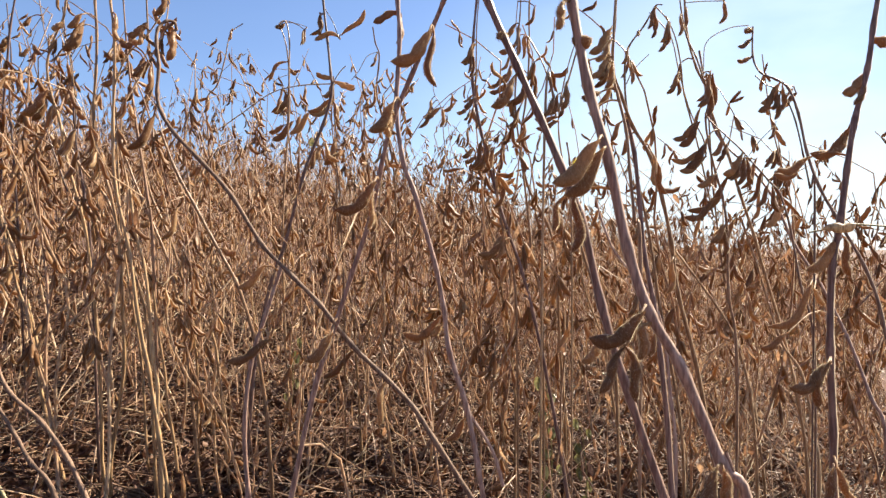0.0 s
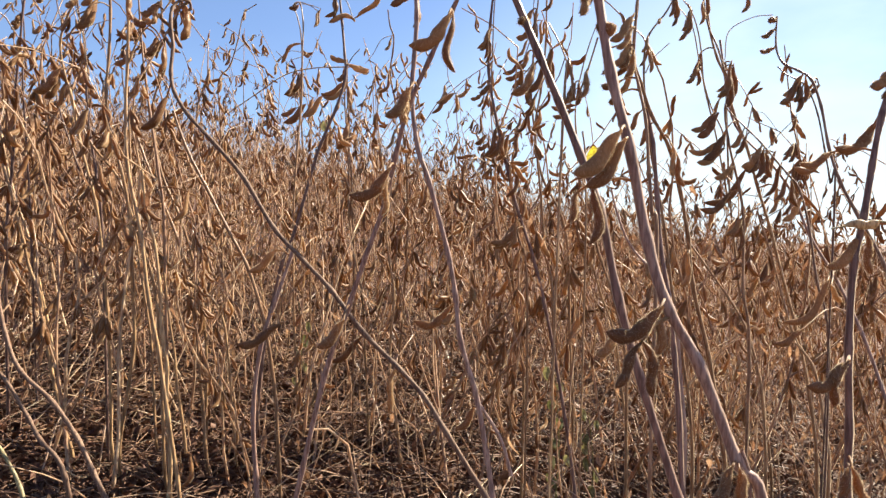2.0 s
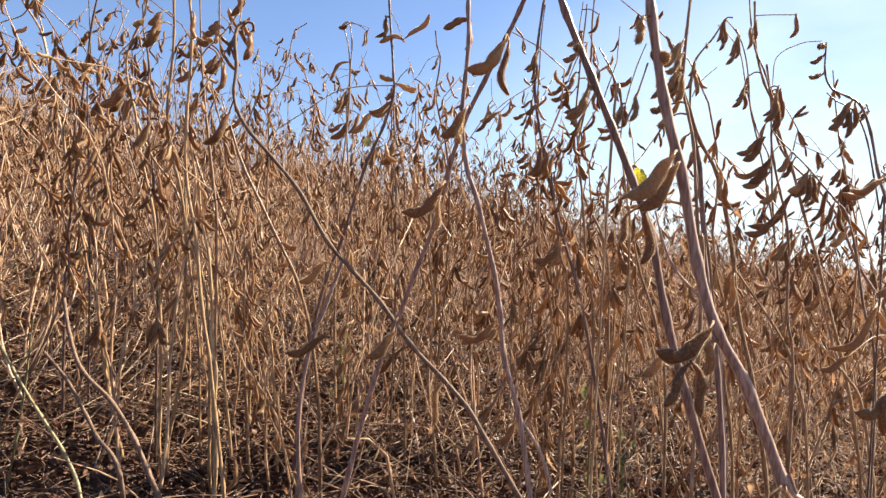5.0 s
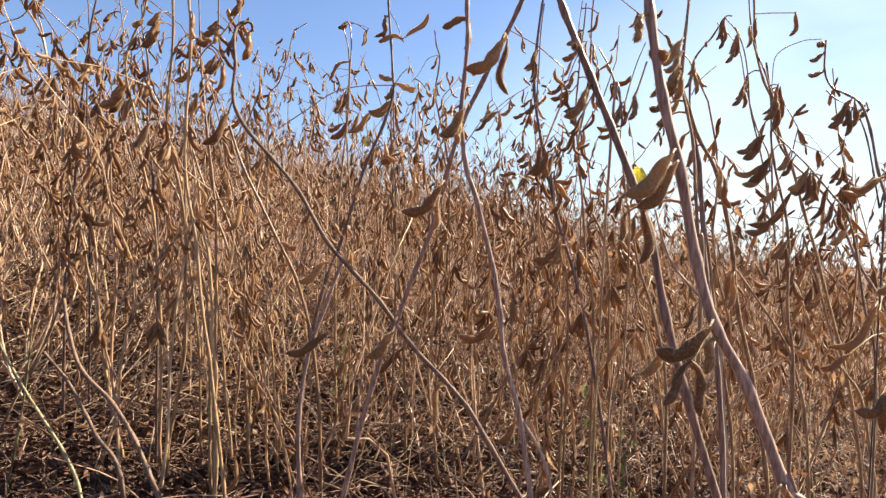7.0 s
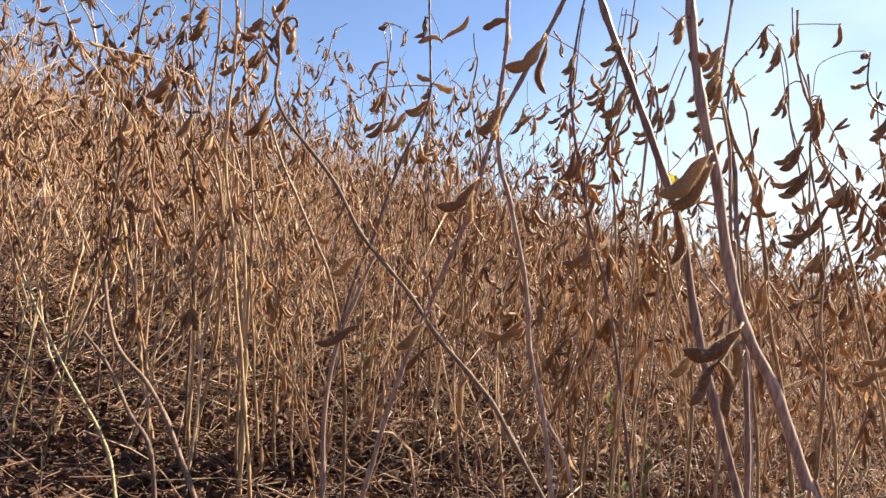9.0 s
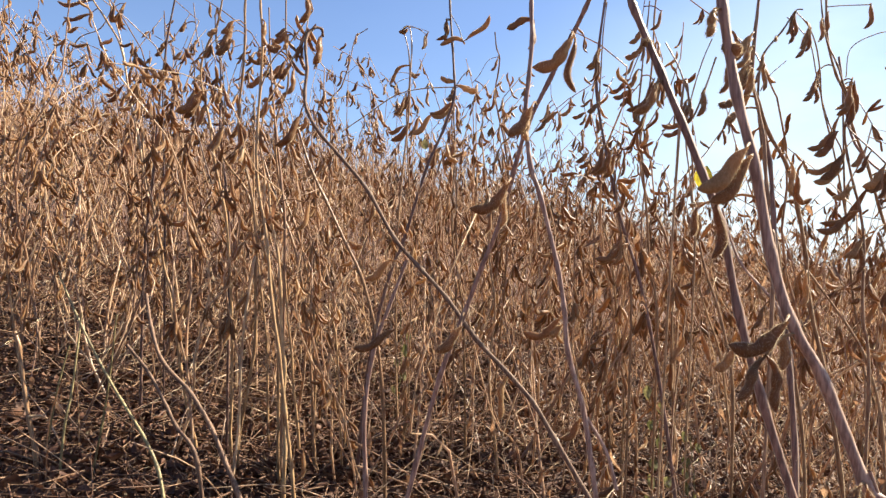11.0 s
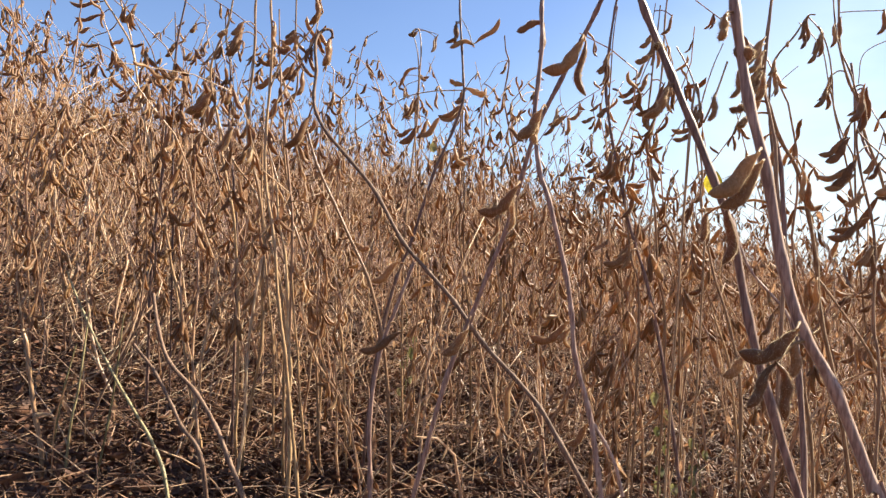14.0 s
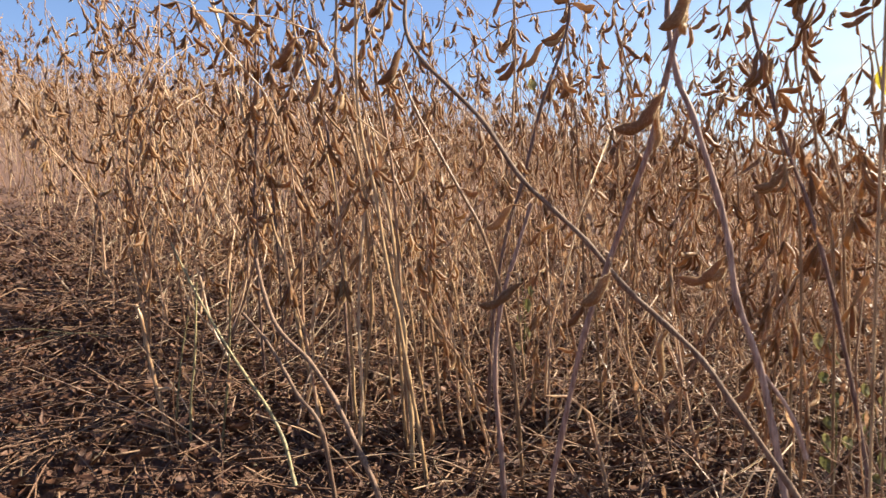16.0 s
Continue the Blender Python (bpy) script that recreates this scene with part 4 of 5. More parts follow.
field_plant("gold", [
    (1.8, 3.4, [(-0.589, 1.150, 0.219), (-0.586, 1.141, 0.290), (-0.586, 1.132, 0.408), (-0.591, 1.123, 0.525), (-0.601, 1.114, 0.639), (-0.624, 1.105, 0.742), (-0.633, 1.095, 0.815), (-0.641, 1.086, 0.855), (-0.642, 1.077, 0.899), (-0.626, 1.068, 0.937), (-0.605, 1.059, 0.970), (-0.591, 1.050, 1.030)]),
    (1, 1.3, [(-0.581, 1.050, 0.793), (-0.581, 1.050, 0.833), (-0.589, 1.050, 0.896), (-0.602, 1.050, 0.949)])],
    [(-0.600, 1.050, 0.958, -0.616, 1.044, 0.947, 10, 0.1),
     (-0.595, 1.000, 0.839, -0.625, 0.994, 0.805, 14, 0.1),
     (-0.571, 1.050, 0.940, -0.599, 1.044, 0.914, 12, 0.1)])
field_plant("gold", [
    (2, 3.6, [(-0.478, 1.300, 0.148), (-0.480, 1.300, 0.314), (-0.485, 1.300, 0.424), (-0.502, 1.300, 0.513), (-0.535, 1.300, 0.623), (-0.577, 1.300, 0.723), (-0.591, 1.300, 0.844), (-0.568, 1.300, 0.922), (-0.577, 1.300, 1.021), (-0.582, 1.300, 1.132)])],
    [(-0.577, 1.300, 1.043, -0.599, 1.294, 1.025, 12, 0.1),
     (-0.584, 1.300, 0.966, -0.610, 1.294, 0.942, 12, 0.1),
     (-0.571, 1.300, 0.911, -0.593, 1.294, 0.882, 12, 0.1)])
field_plant("dark", [
    (1.8, 3, [(-0.811, 1.200, 0.540), (-0.800, 1.200, 0.713), (-0.795, 1.200, 0.846), (-0.788, 1.200, 0.928), (-0.782, 1.200, 0.999), (-0.770, 1.200, 1.071)]),
    (1, 1, [(-0.714, 1.200, 0.974), (-0.721, 1.200, 0.999), (-0.731, 1.200, 1.060)])],
    [(-0.785, 1.200, 0.984, -0.801, 1.194, 0.962, 11, 0.1),
     (-0.744, 1.200, 1.020, -0.756, 1.194, 1.002, 10, 0.1),
     (-0.792, 1.200, 0.928, -0.776, 1.194, 0.885, 12, 0.1),
     (-0.765, 1.200, 0.928, -0.751, 1.194, 0.885, 12, 0.1)])
field_plant("tan", [
    (1.2, 3, [(-0.584, 1.700, 0.428), (-0.596, 1.700, 0.659), (-0.599, 1.700, 0.862), (-0.606, 1.700, 0.977), (-0.577, 1.700, 1.021), (-0.558, 1.700, 1.086), (-0.544, 1.700, 1.151), (-0.512, 1.700, 1.177)]),
    (0.7, 0.8, [(-0.570, 1.700, 1.050), (-0.529, 1.700, 1.086), (-0.503, 1.700, 1.100)])],
    [(-0.538, 1.700, 1.165, -0.545, 1.694, 1.132, 8, 0),
     (-0.515, 1.700, 1.100, -0.525, 1.694, 1.083, 7, 0),
     (-0.596, 1.700, 0.985, -0.651, 1.694, 0.983, 9, 0.1),
     (-0.599, 1.700, 0.999, -0.611, 1.694, 0.947, 12, 0.1),
     (-0.577, 1.700, 1.064, -0.589, 1.694, 1.019, 9, 0.1)])
field_plant("purple", [
    (2.6, 4.2, [(-0.276, 0.950, 0.197), (-0.278, 0.950, 0.244), (-0.284, 0.950, 0.342), (-0.274, 0.950, 0.439), (-0.254, 0.950, 0.504), (-0.230, 0.950, 0.577)])],
    [(-0.233, 0.900, 0.478, -0.292, 0.894, 0.449, 12, 0.1),
     (-0.254, 0.950, 0.577, -0.292, 0.944, 0.545, 12, 0.1)])
field_plant("tan", [
    (1.0, 3.0, [(0.381, 1.050, 0.226), (0.370, 1.045, 0.352), (0.342, 1.040, 0.495), (0.322, 1.035, 0.618), (0.299, 1.030, 0.724), (0.284, 1.025, 0.810), (0.279, 1.020, 0.870), (0.283, 1.015, 0.907), (0.306, 1.010, 0.940), (0.321, 1.005, 0.967), (0.330, 1.000, 0.968)]),
    (0.9, 0.6, [(0.310, 1.000, 0.893), (0.286, 1.000, 0.869), (0.276, 1.000, 0.848)]),
    (0.9, 1.6, [(0.447, 1.100, 0.657), (0.416, 1.083, 0.767), (0.388, 1.067, 0.846), (0.376, 1.050, 0.891), (0.362, 1.033, 0.926), (0.344, 1.017, 0.950), (0.320, 1.000, 0.965)])],
    [(0.318, 1.000, 0.962, 0.306, 0.994, 0.929, 8, 0.05),
     (0.320, 1.000, 0.963, 0.318, 0.994, 0.926, 7, 0),
     (0.340, 1.000, 0.943, 0.325, 0.994, 0.909, 9, 0.1),
     (0.342, 1.000, 0.941, 0.333, 0.994, 0.904, 8, 0.05),
     (0.279, 1.000, 0.903, 0.267, 0.994, 0.877, 8, 0.1),
     (0.294, 1.000, 0.928, 0.291, 0.994, 0.920, 5, 0.1),
     (0.276, 1.000, 0.894, 0.280, 0.994, 0.871, 6, 0)])
field_plant("gold", [
    (1.8, 3.4, [(-0.555, 1.250, 0.197), (-0.563, 1.258, 0.259), (-0.575, 1.267, 0.386), (-0.599, 1.275, 0.514), (-0.620, 1.283, 0.634), (-0.632, 1.292, 0.755), (-0.640, 1.300, 0.878)])],
    [(-0.635, 1.300, 0.798, -0.654, 1.294, 0.761, 11, 0.1),
     (-0.633, 1.300, 0.723, -0.647, 1.294, 0.687, 11, 0.1)])
field_plant("tan", [
    (1.8, 3.4, [(-0.443, 1.200, 0.203), (-0.451, 1.207, 0.272), (-0.471, 1.214, 0.436), (-0.503, 1.221, 0.570), (-0.539, 1.229, 0.651), (-0.561, 1.236, 0.696), (-0.584, 1.243, 0.744), (-0.621, 1.250, 0.840)])],
    [(-0.527, 1.200, 0.647, -0.544, 1.194, 0.644, 12, 0.1),
     (-0.504, 1.200, 0.667, -0.492, 1.194, 0.642, 11, 0.1)])
field_plant("tan", [
    (2.0, 3.4, [(-0.272, 1.050, 0.244), (-0.280, 1.050, 0.351), (-0.298, 1.050, 0.458), (-0.325, 1.050, 0.543), (-0.356, 1.050, 0.601), (-0.392, 1.050, 0.668), (-0.423, 1.050, 0.726), (-0.447, 1.050, 0.788)])],
    [(-0.350, 1.050, 0.601, -0.325, 1.044, 0.596, 10, 0.2)])
field_plant("gold", [
    (2.0, 3.4, [(-0.475, 1.100, 0.208), (-0.479, 1.100, 0.301), (-0.488, 1.100, 0.451), (-0.500, 1.100, 0.526), (-0.526, 1.100, 0.601), (-0.558, 1.100, 0.685), (-0.603, 1.100, 0.741), (-0.635, 1.100, 0.811)])],
    [(-0.575, 1.100, 0.762, -0.590, 1.094, 0.739, 10, 0.1),
     (-0.565, 1.100, 0.760, -0.553, 1.094, 0.731, 11, 0.1)])
field_plant("tan", [
    (1.8, 3.2, [(0.544, 1.150, 0.190), (0.537, 1.160, 0.344), (0.514, 1.170, 0.442), (0.488, 1.180, 0.496), (0.436, 1.190, 0.571), (0.417, 1.200, 0.601)])],
    [(0.414, 1.200, 0.581, 0.394, 1.194, 0.520, 11, 0.1),
     (0.417, 1.200, 0.583, 0.414, 1.194, 0.525, 11, 0.05),
     (0.484, 1.200, 0.560, 0.455, 1.194, 0.545, 10, 0.1)])
field_plant("tan", [
    (1.8, 3.2, [(0.623, 1.100, 0.217), (0.619, 1.110, 0.299), (0.604, 1.120, 0.391), (0.573, 1.130, 0.447), (0.539, 1.140, 0.572), (0.515, 1.150, 0.655)])],
    [(0.549, 1.150, 0.562, 0.520, 1.144, 0.531, 12, 0.25),
     (0.505, 1.150, 0.596, 0.475, 1.144, 0.560, 12, 0.2)])
field_plant("gold", [
    (2.0, 3.6, [(-1.562, 2.100, 0.468), (-1.607, 2.100, 0.744), (-1.651, 2.100, 1.001), (-1.692, 2.100, 1.190), (-1.663, 2.100, 1.279), (-1.578, 2.100, 1.318), (-1.529, 2.100, 1.416)])],
    [(-1.849, 2.050, 1.177, -1.760, 2.044, 1.113, 17, -0.25),
     (-1.882, 2.050, 1.169, -1.955, 2.044, 1.147, 16, -0.2),
     (-1.627, 2.050, 1.302, -1.669, 2.044, 1.288, 16, 0.1)])
field_plant("gold", [
    (2.6, 3.8, [(-0.839, 1.400, 0.320), (-0.864, 1.406, 0.422), (-0.901, 1.411, 0.565), (-0.948, 1.417, 0.696), (-0.977, 1.422, 0.816), (-1.011, 1.428, 0.925), (-1.041, 1.433, 1.041), (-1.089, 1.439, 1.112), (-1.137, 1.444, 1.176), (-1.166, 1.450, 1.262)]),
    (2, 2.2, [(-1.037, 1.450, 0.998), (-1.065, 1.450, 1.095), (-1.109, 1.450, 1.206)])],
    [(-1.040, 1.440, 1.153, -1.070, 1.434, 1.103, 12, 0.1),
     (-1.130, 1.440, 1.158, -1.217, 1.434, 1.156, 10, 0.1),
     (-1.128, 1.440, 1.126, -1.199, 1.434, 1.117, 10, 0.1),
     (-1.036, 1.440, 0.954, -1.074, 1.434, 0.912, 11, 0.1),
     (-1.010, 1.440, 0.900, -1.043, 1.434, 0.898, 10, 0.1)])
field_plant("tan", [
    (3.0, 3.6, [(-0.801, 0.920, 0.204), (-0.806, 0.922, 0.248), (-0.819, 0.923, 0.292), (-0.829, 0.925, 0.327), (-0.840, 0.927, 0.371), (-0.848, 0.928, 0.411), (-0.859, 0.930, 0.433)]),
    (2, 1.6, [(-0.834, 0.920, 0.438), (-0.857, 0.930, 0.428)]),
    (3, 1, [(-0.784, 0.920, 0.300), (-0.797, 0.920, 0.305), (-0.819, 0.920, 0.302)])],
    [])
field_plant("grass", [
    (1.6, 3.0, [(-0.540, 0.850, 0.205), (-0.565, 0.867, 0.259), (-0.600, 0.883, 0.300), (-0.646, 0.900, 0.342), (-0.698, 0.917, 0.395), (-0.756, 0.933, 0.469), (-0.802, 0.950, 0.530)]),
    (1.4, 2.2, [(-0.761, 0.920, 0.216), (-0.758, 0.923, 0.295), (-0.750, 0.925, 0.348), (-0.745, 0.927, 0.418), (-0.743, 0.930, 0.470)])],
    [])
field_plant("grass", [
    (1.2, 2.0, [(-0.728, 0.950, 0.199), (-0.712, 0.950, 0.299), (-0.703, 0.950, 0.380), (-0.697, 0.950, 0.468)]),
    (1.2, 1.8, [(-0.793, 0.930, 0.255), (-0.779, 0.930, 0.346), (-0.762, 0.930, 0.417)])],
    [])
field_plant("grass", [
    (0.9, 0.9, [(-1.033, 1.050, 0.353), (-1.080, 1.033, 0.361), (-1.169, 1.017, 0.350), (-1.233, 1.000, 0.330)]),
    (0.8, 0.8, [(-1.111, 1.050, 0.356), (-1.191, 1.025, 0.367), (-1.230, 1.000, 0.368)])],
    [])
field_plant("brown", [
    (1.1, 2.6, [(0.478, 1.080, 0.412), (0.465, 1.080, 0.522), (0.462, 1.080, 0.631), (0.454, 1.080, 0.686), (0.444, 1.080, 0.722), (0.433, 1.080, 0.767), (0.427, 1.080, 0.812), (0.434, 1.080, 0.848), (0.424, 1.080, 0.875), (0.412, 1.080, 0.911), (0.396, 1.080, 0.946), (0.387, 1.080, 0.991), (0.383, 1.080, 1.027)]),
    (0.8, 1.4, [(0.427, 1.080, 0.758), (0.423, 1.080, 0.780), (0.409, 1.080, 0.807), (0.397, 1.080, 0.838), (0.383, 1.080, 0.892), (0.372, 1.080, 0.941), (0.353, 1.080, 0.968), (0.335, 1.080, 0.985)])],
    [(0.382, 1.076, 0.887, 0.359, 1.068, 0.850, 11.0, 0.1),
     (0.380, 1.076, 0.878, 0.376, 1.068, 0.846, 8.3, 0.1),
     (0.363, 1.076, 0.958, 0.346, 1.068, 0.917, 10.1, 0.1),
     (0.342, 1.076, 0.975, 0.335, 1.068, 0.939, 8.3, 0.1),
     (0.385, 1.076, 0.981, 0.378, 1.068, 0.942, 8.3, 0.1),
     (0.432, 1.076, 0.876, 0.409, 1.068, 0.829, 15.6, 0.15),
     (0.435, 1.076, 0.865, 0.420, 1.068, 0.810, 12.9, 0.1),
     (0.416, 1.076, 0.806, 0.379, 1.068, 0.766, 12.9, 0.1),
     (0.407, 1.076, 0.803, 0.369, 1.068, 0.777, 9.2, 0.15),
     (0.427, 1.076, 0.771, 0.389, 1.068, 0.730, 13.8, 0.1),
     (0.422, 1.076, 0.761, 0.366, 1.068, 0.745, 9.2, 0.15),
     (0.427, 1.076, 0.750, 0.380, 1.068, 0.726, 11.9, 0.1),
     (0.442, 1.076, 0.721, 0.408, 1.068, 0.702, 10.1, 0.1),
     (0.439, 1.076, 0.681, 0.387, 1.068, 0.652, 11.0, 0.2),
     (0.459, 1.076, 0.640, 0.429, 1.068, 0.612, 11.0, 0.1),
     (0.457, 1.076, 0.631, 0.448, 1.068, 0.586, 11.0, 0.1)])
field_plant("dark", [
    (1.0, 2.2, [(0.588, 1.050, 0.421), (0.565, 1.050, 0.545), (0.549, 1.050, 0.633), (0.533, 1.050, 0.686), (0.515, 1.050, 0.708), (0.496, 1.050, 0.729), (0.473, 1.050, 0.755), (0.451, 1.050, 0.776), (0.423, 1.050, 0.802), (0.414, 1.050, 0.815)]),
    (0.5, 0.7, [(0.484, 1.050, 0.748), (0.499, 1.050, 0.769), (0.519, 1.050, 0.790), (0.527, 1.050, 0.802)])],
    [(0.449, 1.046, 0.767, 0.427, 1.038, 0.738, 10.7, 0.1),
     (0.442, 1.046, 0.771, 0.420, 1.038, 0.747, 8.9, 0.1),
     (0.472, 1.046, 0.750, 0.437, 1.038, 0.717, 12.5, 0.15),
     (0.468, 1.046, 0.745, 0.448, 1.038, 0.707, 9.8, 0.1),
     (0.475, 1.046, 0.746, 0.459, 1.038, 0.699, 12.5, 0.1),
     (0.478, 1.046, 0.741, 0.485, 1.038, 0.700, 10.7, 0.05),
     (0.524, 1.046, 0.796, 0.508, 1.038, 0.772, 6.3, 0.1),
     (0.513, 1.046, 0.703, 0.489, 1.038, 0.666, 10.7, 0.1),
     (0.518, 1.046, 0.698, 0.526, 1.038, 0.657, 9.8, 0.1),
     (0.536, 1.046, 0.668, 0.503, 1.038, 0.636, 10.7, 0.1)])
field_plant("dark", [
    (0.9, 1.5, [(0.543, 0.970, 0.648), (0.536, 0.970, 0.689), (0.526, 0.970, 0.738), (0.515, 0.970, 0.786), (0.502, 0.970, 0.818), (0.490, 0.970, 0.832), (0.469, 0.970, 0.842), (0.456, 0.970, 0.853)])],
    [(0.483, 0.966, 0.831, 0.454, 0.958, 0.798, 9.9, 0.1),
     (0.487, 0.966, 0.827, 0.474, 0.958, 0.801, 10.7, 0.1),
     (0.490, 0.966, 0.825, 0.478, 0.958, 0.786, 9.9, 0.05),
     (0.523, 0.966, 0.729, 0.477, 0.958, 0.709, 10.7, 0.25),
     (0.500, 0.966, 0.821, 0.504, 0.958, 0.832, 3.3, 0)])
field_plant("brown", [
    (1.3, 2.4, [(0.232, 0.780, 0.568), (0.225, 0.780, 0.634), (0.220, 0.780, 0.686), (0.215, 0.780, 0.739), (0.206, 0.780, 0.778), (0.200, 0.780, 0.804), (0.200, 0.780, 0.843), (0.202, 0.780, 0.882), (0.203, 0.780, 0.907)])],
    [(0.170, 0.776, 0.822, 0.160, 0.768, 0.788, 8.6, 0.15),
     (0.184, 0.776, 0.783, 0.160, 0.768, 0.776, 8.0, 0.1),
     (0.183, 0.776, 0.768, 0.169, 0.768, 0.757, 8.0, 0.1),
     (0.197, 0.776, 0.845, 0.176, 0.768, 0.818, 9.3, 0.1),
     (0.193, 0.776, 0.823, 0.171, 0.768, 0.799, 7.3, 0.1),
     (0.199, 0.776, 0.817, 0.187, 0.768, 0.786, 10.0, 0.1),
     (0.195, 0.776, 0.819, 0.179, 0.768, 0.796, 6.6, 0.1)])
field_plant("tan", [
    (1.2, 2.6, [(0.172, 1.150, 0.468), (0.156, 1.150, 0.575), (0.146, 1.150, 0.672), (0.134, 1.150, 0.769), (0.125, 1.150, 0.846), (0.127, 1.150, 0.904), (0.129, 1.150, 0.952), (0.133, 1.150, 1.000), (0.135, 1.150, 1.038)]),
    (0.8, 1.2, [(0.127, 1.150, 0.899), (0.116, 1.150, 0.884), (0.102, 1.150, 0.869), (0.090, 1.150, 0.850)])],
    [(0.149, 1.146, 0.905, 0.102, 1.138, 0.847, 18.6, 0.2),
     (0.121, 1.146, 0.920, 0.100, 1.138, 0.885, 12.7, 0.1),
     (0.125, 1.146, 0.952, 0.096, 1.138, 0.938, 10.8, 0.1),
     (0.113, 1.146, 0.885, 0.079, 1.138, 0.869, 8.8, 0.1),
     (0.108, 1.146, 0.873, 0.091, 1.138, 0.855, 7.8, 0.1),
     (0.122, 1.146, 0.850, 0.114, 1.138, 0.827, 6.9, 0.1),
     (0.126, 1.146, 0.989, 0.102, 1.138, 0.962, 8.8, 0.1)])
field_plant("tan", [
    (1.0, 2.2, [(0.123, 1.120, 0.509), (0.106, 1.120, 0.603), (0.091, 1.120, 0.688), (0.083, 1.120, 0.744), (0.067, 1.120, 0.791), (0.056, 1.120, 0.847), (0.056, 1.120, 0.913), (0.057, 1.120, 0.978), (0.061, 1.120, 1.025)])],
    [(0.082, 1.116, 0.777, 0.050, 1.108, 0.732, 16.2, 0.1),
     (0.087, 1.116, 0.772, 0.065, 1.108, 0.727, 14.3, 0.1),
     (0.050, 1.116, 0.941, 0.034, 1.108, 0.907, 10.5, 0.1),
     (0.053, 1.116, 0.944, 0.043, 1.108, 0.885, 7.6, 0.05),
     (0.107, 1.116, 0.716, 0.084, 1.108, 0.668, 12.4, 0.1),
     (0.105, 1.116, 0.627, 0.063, 1.108, 0.583, 11.4, 0.1)])
field_plant("tan", [
    (0.8, 1.6, [(0.194, 1.000, 0.606), (0.187, 1.000, 0.690), (0.175, 1.000, 0.766), (0.175, 1.000, 0.808), (0.182, 1.000, 0.850), (0.193, 1.000, 0.892), (0.205, 1.000, 0.925)])],
    [(0.173, 0.996, 0.833, 0.157, 0.988, 0.799, 11.1, 0.1),
     (0.178, 0.996, 0.834, 0.171, 0.988, 0.795, 9.4, 0.1),
     (0.173, 0.996, 0.798, 0.136, 0.988, 0.794, 6.8, 0.1),
     (0.173, 0.996, 0.792, 0.138, 0.988, 0.780, 6.8, 0.1)])
field_plant("tan", [
    (0.9, 2.4, [(-0.346, 1.600, 0.589), (-0.360, 1.600, 0.751), (-0.369, 1.600, 0.845), (-0.375, 1.600, 0.940), (-0.371, 1.600, 1.007), (-0.375, 1.600, 1.074), (-0.384, 1.600, 1.114), (-0.393, 1.600, 1.141), (-0.382, 1.600, 1.150), (-0.354, 1.600, 1.142), (-0.335, 1.600, 1.129)]),
    (0.6, 0.8, [(-0.372, 1.600, 1.031), (-0.400, 1.600, 1.033), (-0.420, 1.600, 1.019), (-0.432, 1.600, 0.995)]),
    (0.6, 0.8, [(-0.373, 1.600, 1.020), (-0.400, 1.600, 1.009), (-0.407, 1.600, 0.990)])],
    [(-0.334, 1.596, 1.127, -0.342, 1.588, 1.087, 8.2, 0.05),
     (-0.388, 1.596, 1.145, -0.402, 1.588, 1.131, 9.5, 0.2),
     (-0.430, 1.596, 1.002, -0.434, 1.588, 0.973, 8.2, 0),
     (-0.403, 1.596, 1.002, -0.405, 1.588, 0.976, 8.2, 0),
     (-0.371, 1.596, 1.035, -0.349, 1.588, 1.018, 8.2, 0.1),
     (-0.364, 1.596, 0.979, -0.398, 1.588, 0.934, 17.7, 0.1),
     (-0.374, 1.596, 0.955, -0.406, 1.588, 0.926, 13.6, 0.1),
     (-0.340, 1.596, 0.924, -0.367, 1.588, 0.874, 17.7, 0.1),
     (-0.358, 1.596, 0.908, -0.410, 1.588, 0.861, 17.7, 0.1),
     (-0.380, 1.596, 0.898, -0.417, 1.588, 0.880, 12.3, 0.1),
     (-0.371, 1.596, 0.966, -0.357, 1.588, 0.921, 10.9, 0.1)])
field_plant("tan", [
    (1.0, 2.2, [(-0.199, 1.330, 0.537), (-0.204, 1.330, 0.639), (-0.208, 1.330, 0.729), (-0.217, 1.330, 0.796), (-0.223, 1.330, 0.863), (-0.220, 1.330, 0.919), (-0.223, 1.330, 0.947)])],
    [(-0.219, 1.326, 0.898, -0.264, 1.318, 0.868, 13.6, 0.15),
     (-0.223, 1.326, 0.882, -0.269, 1.318, 0.875, 10.2, 0.1),
     (-0.214, 1.326, 0.890, -0.200, 1.318, 0.832, 10.2, 0.05),
     (-0.232, 1.326, 0.871, -0.243, 1.318, 0.841, 10.2, 0.1),
     (-0.243, 1.326, 0.806, -0.273, 1.318, 0.770, 18.1, 0.1),
     (-0.212, 1.326, 0.820, -0.237, 1.318, 0.767, 22.6, 0.1),
     (-0.265, 1.326, 0.874, -0.304, 1.318, 0.830, 12.5, 0.1),
     (-0.198, 1.326, 0.796, -0.203, 1.318, 0.770, 10.2, 0.1),
     (-0.220, 1.326, 0.940, -0.243, 1.318, 0.946, 9.1, 0.1),
     (-0.220, 1.326, 0.931, -0.233, 1.318, 0.905, 10.2, 0.1),
     (-0.199, 1.326, 0.932, -0.174, 1.318, 0.919, 11.3, 0.1)])
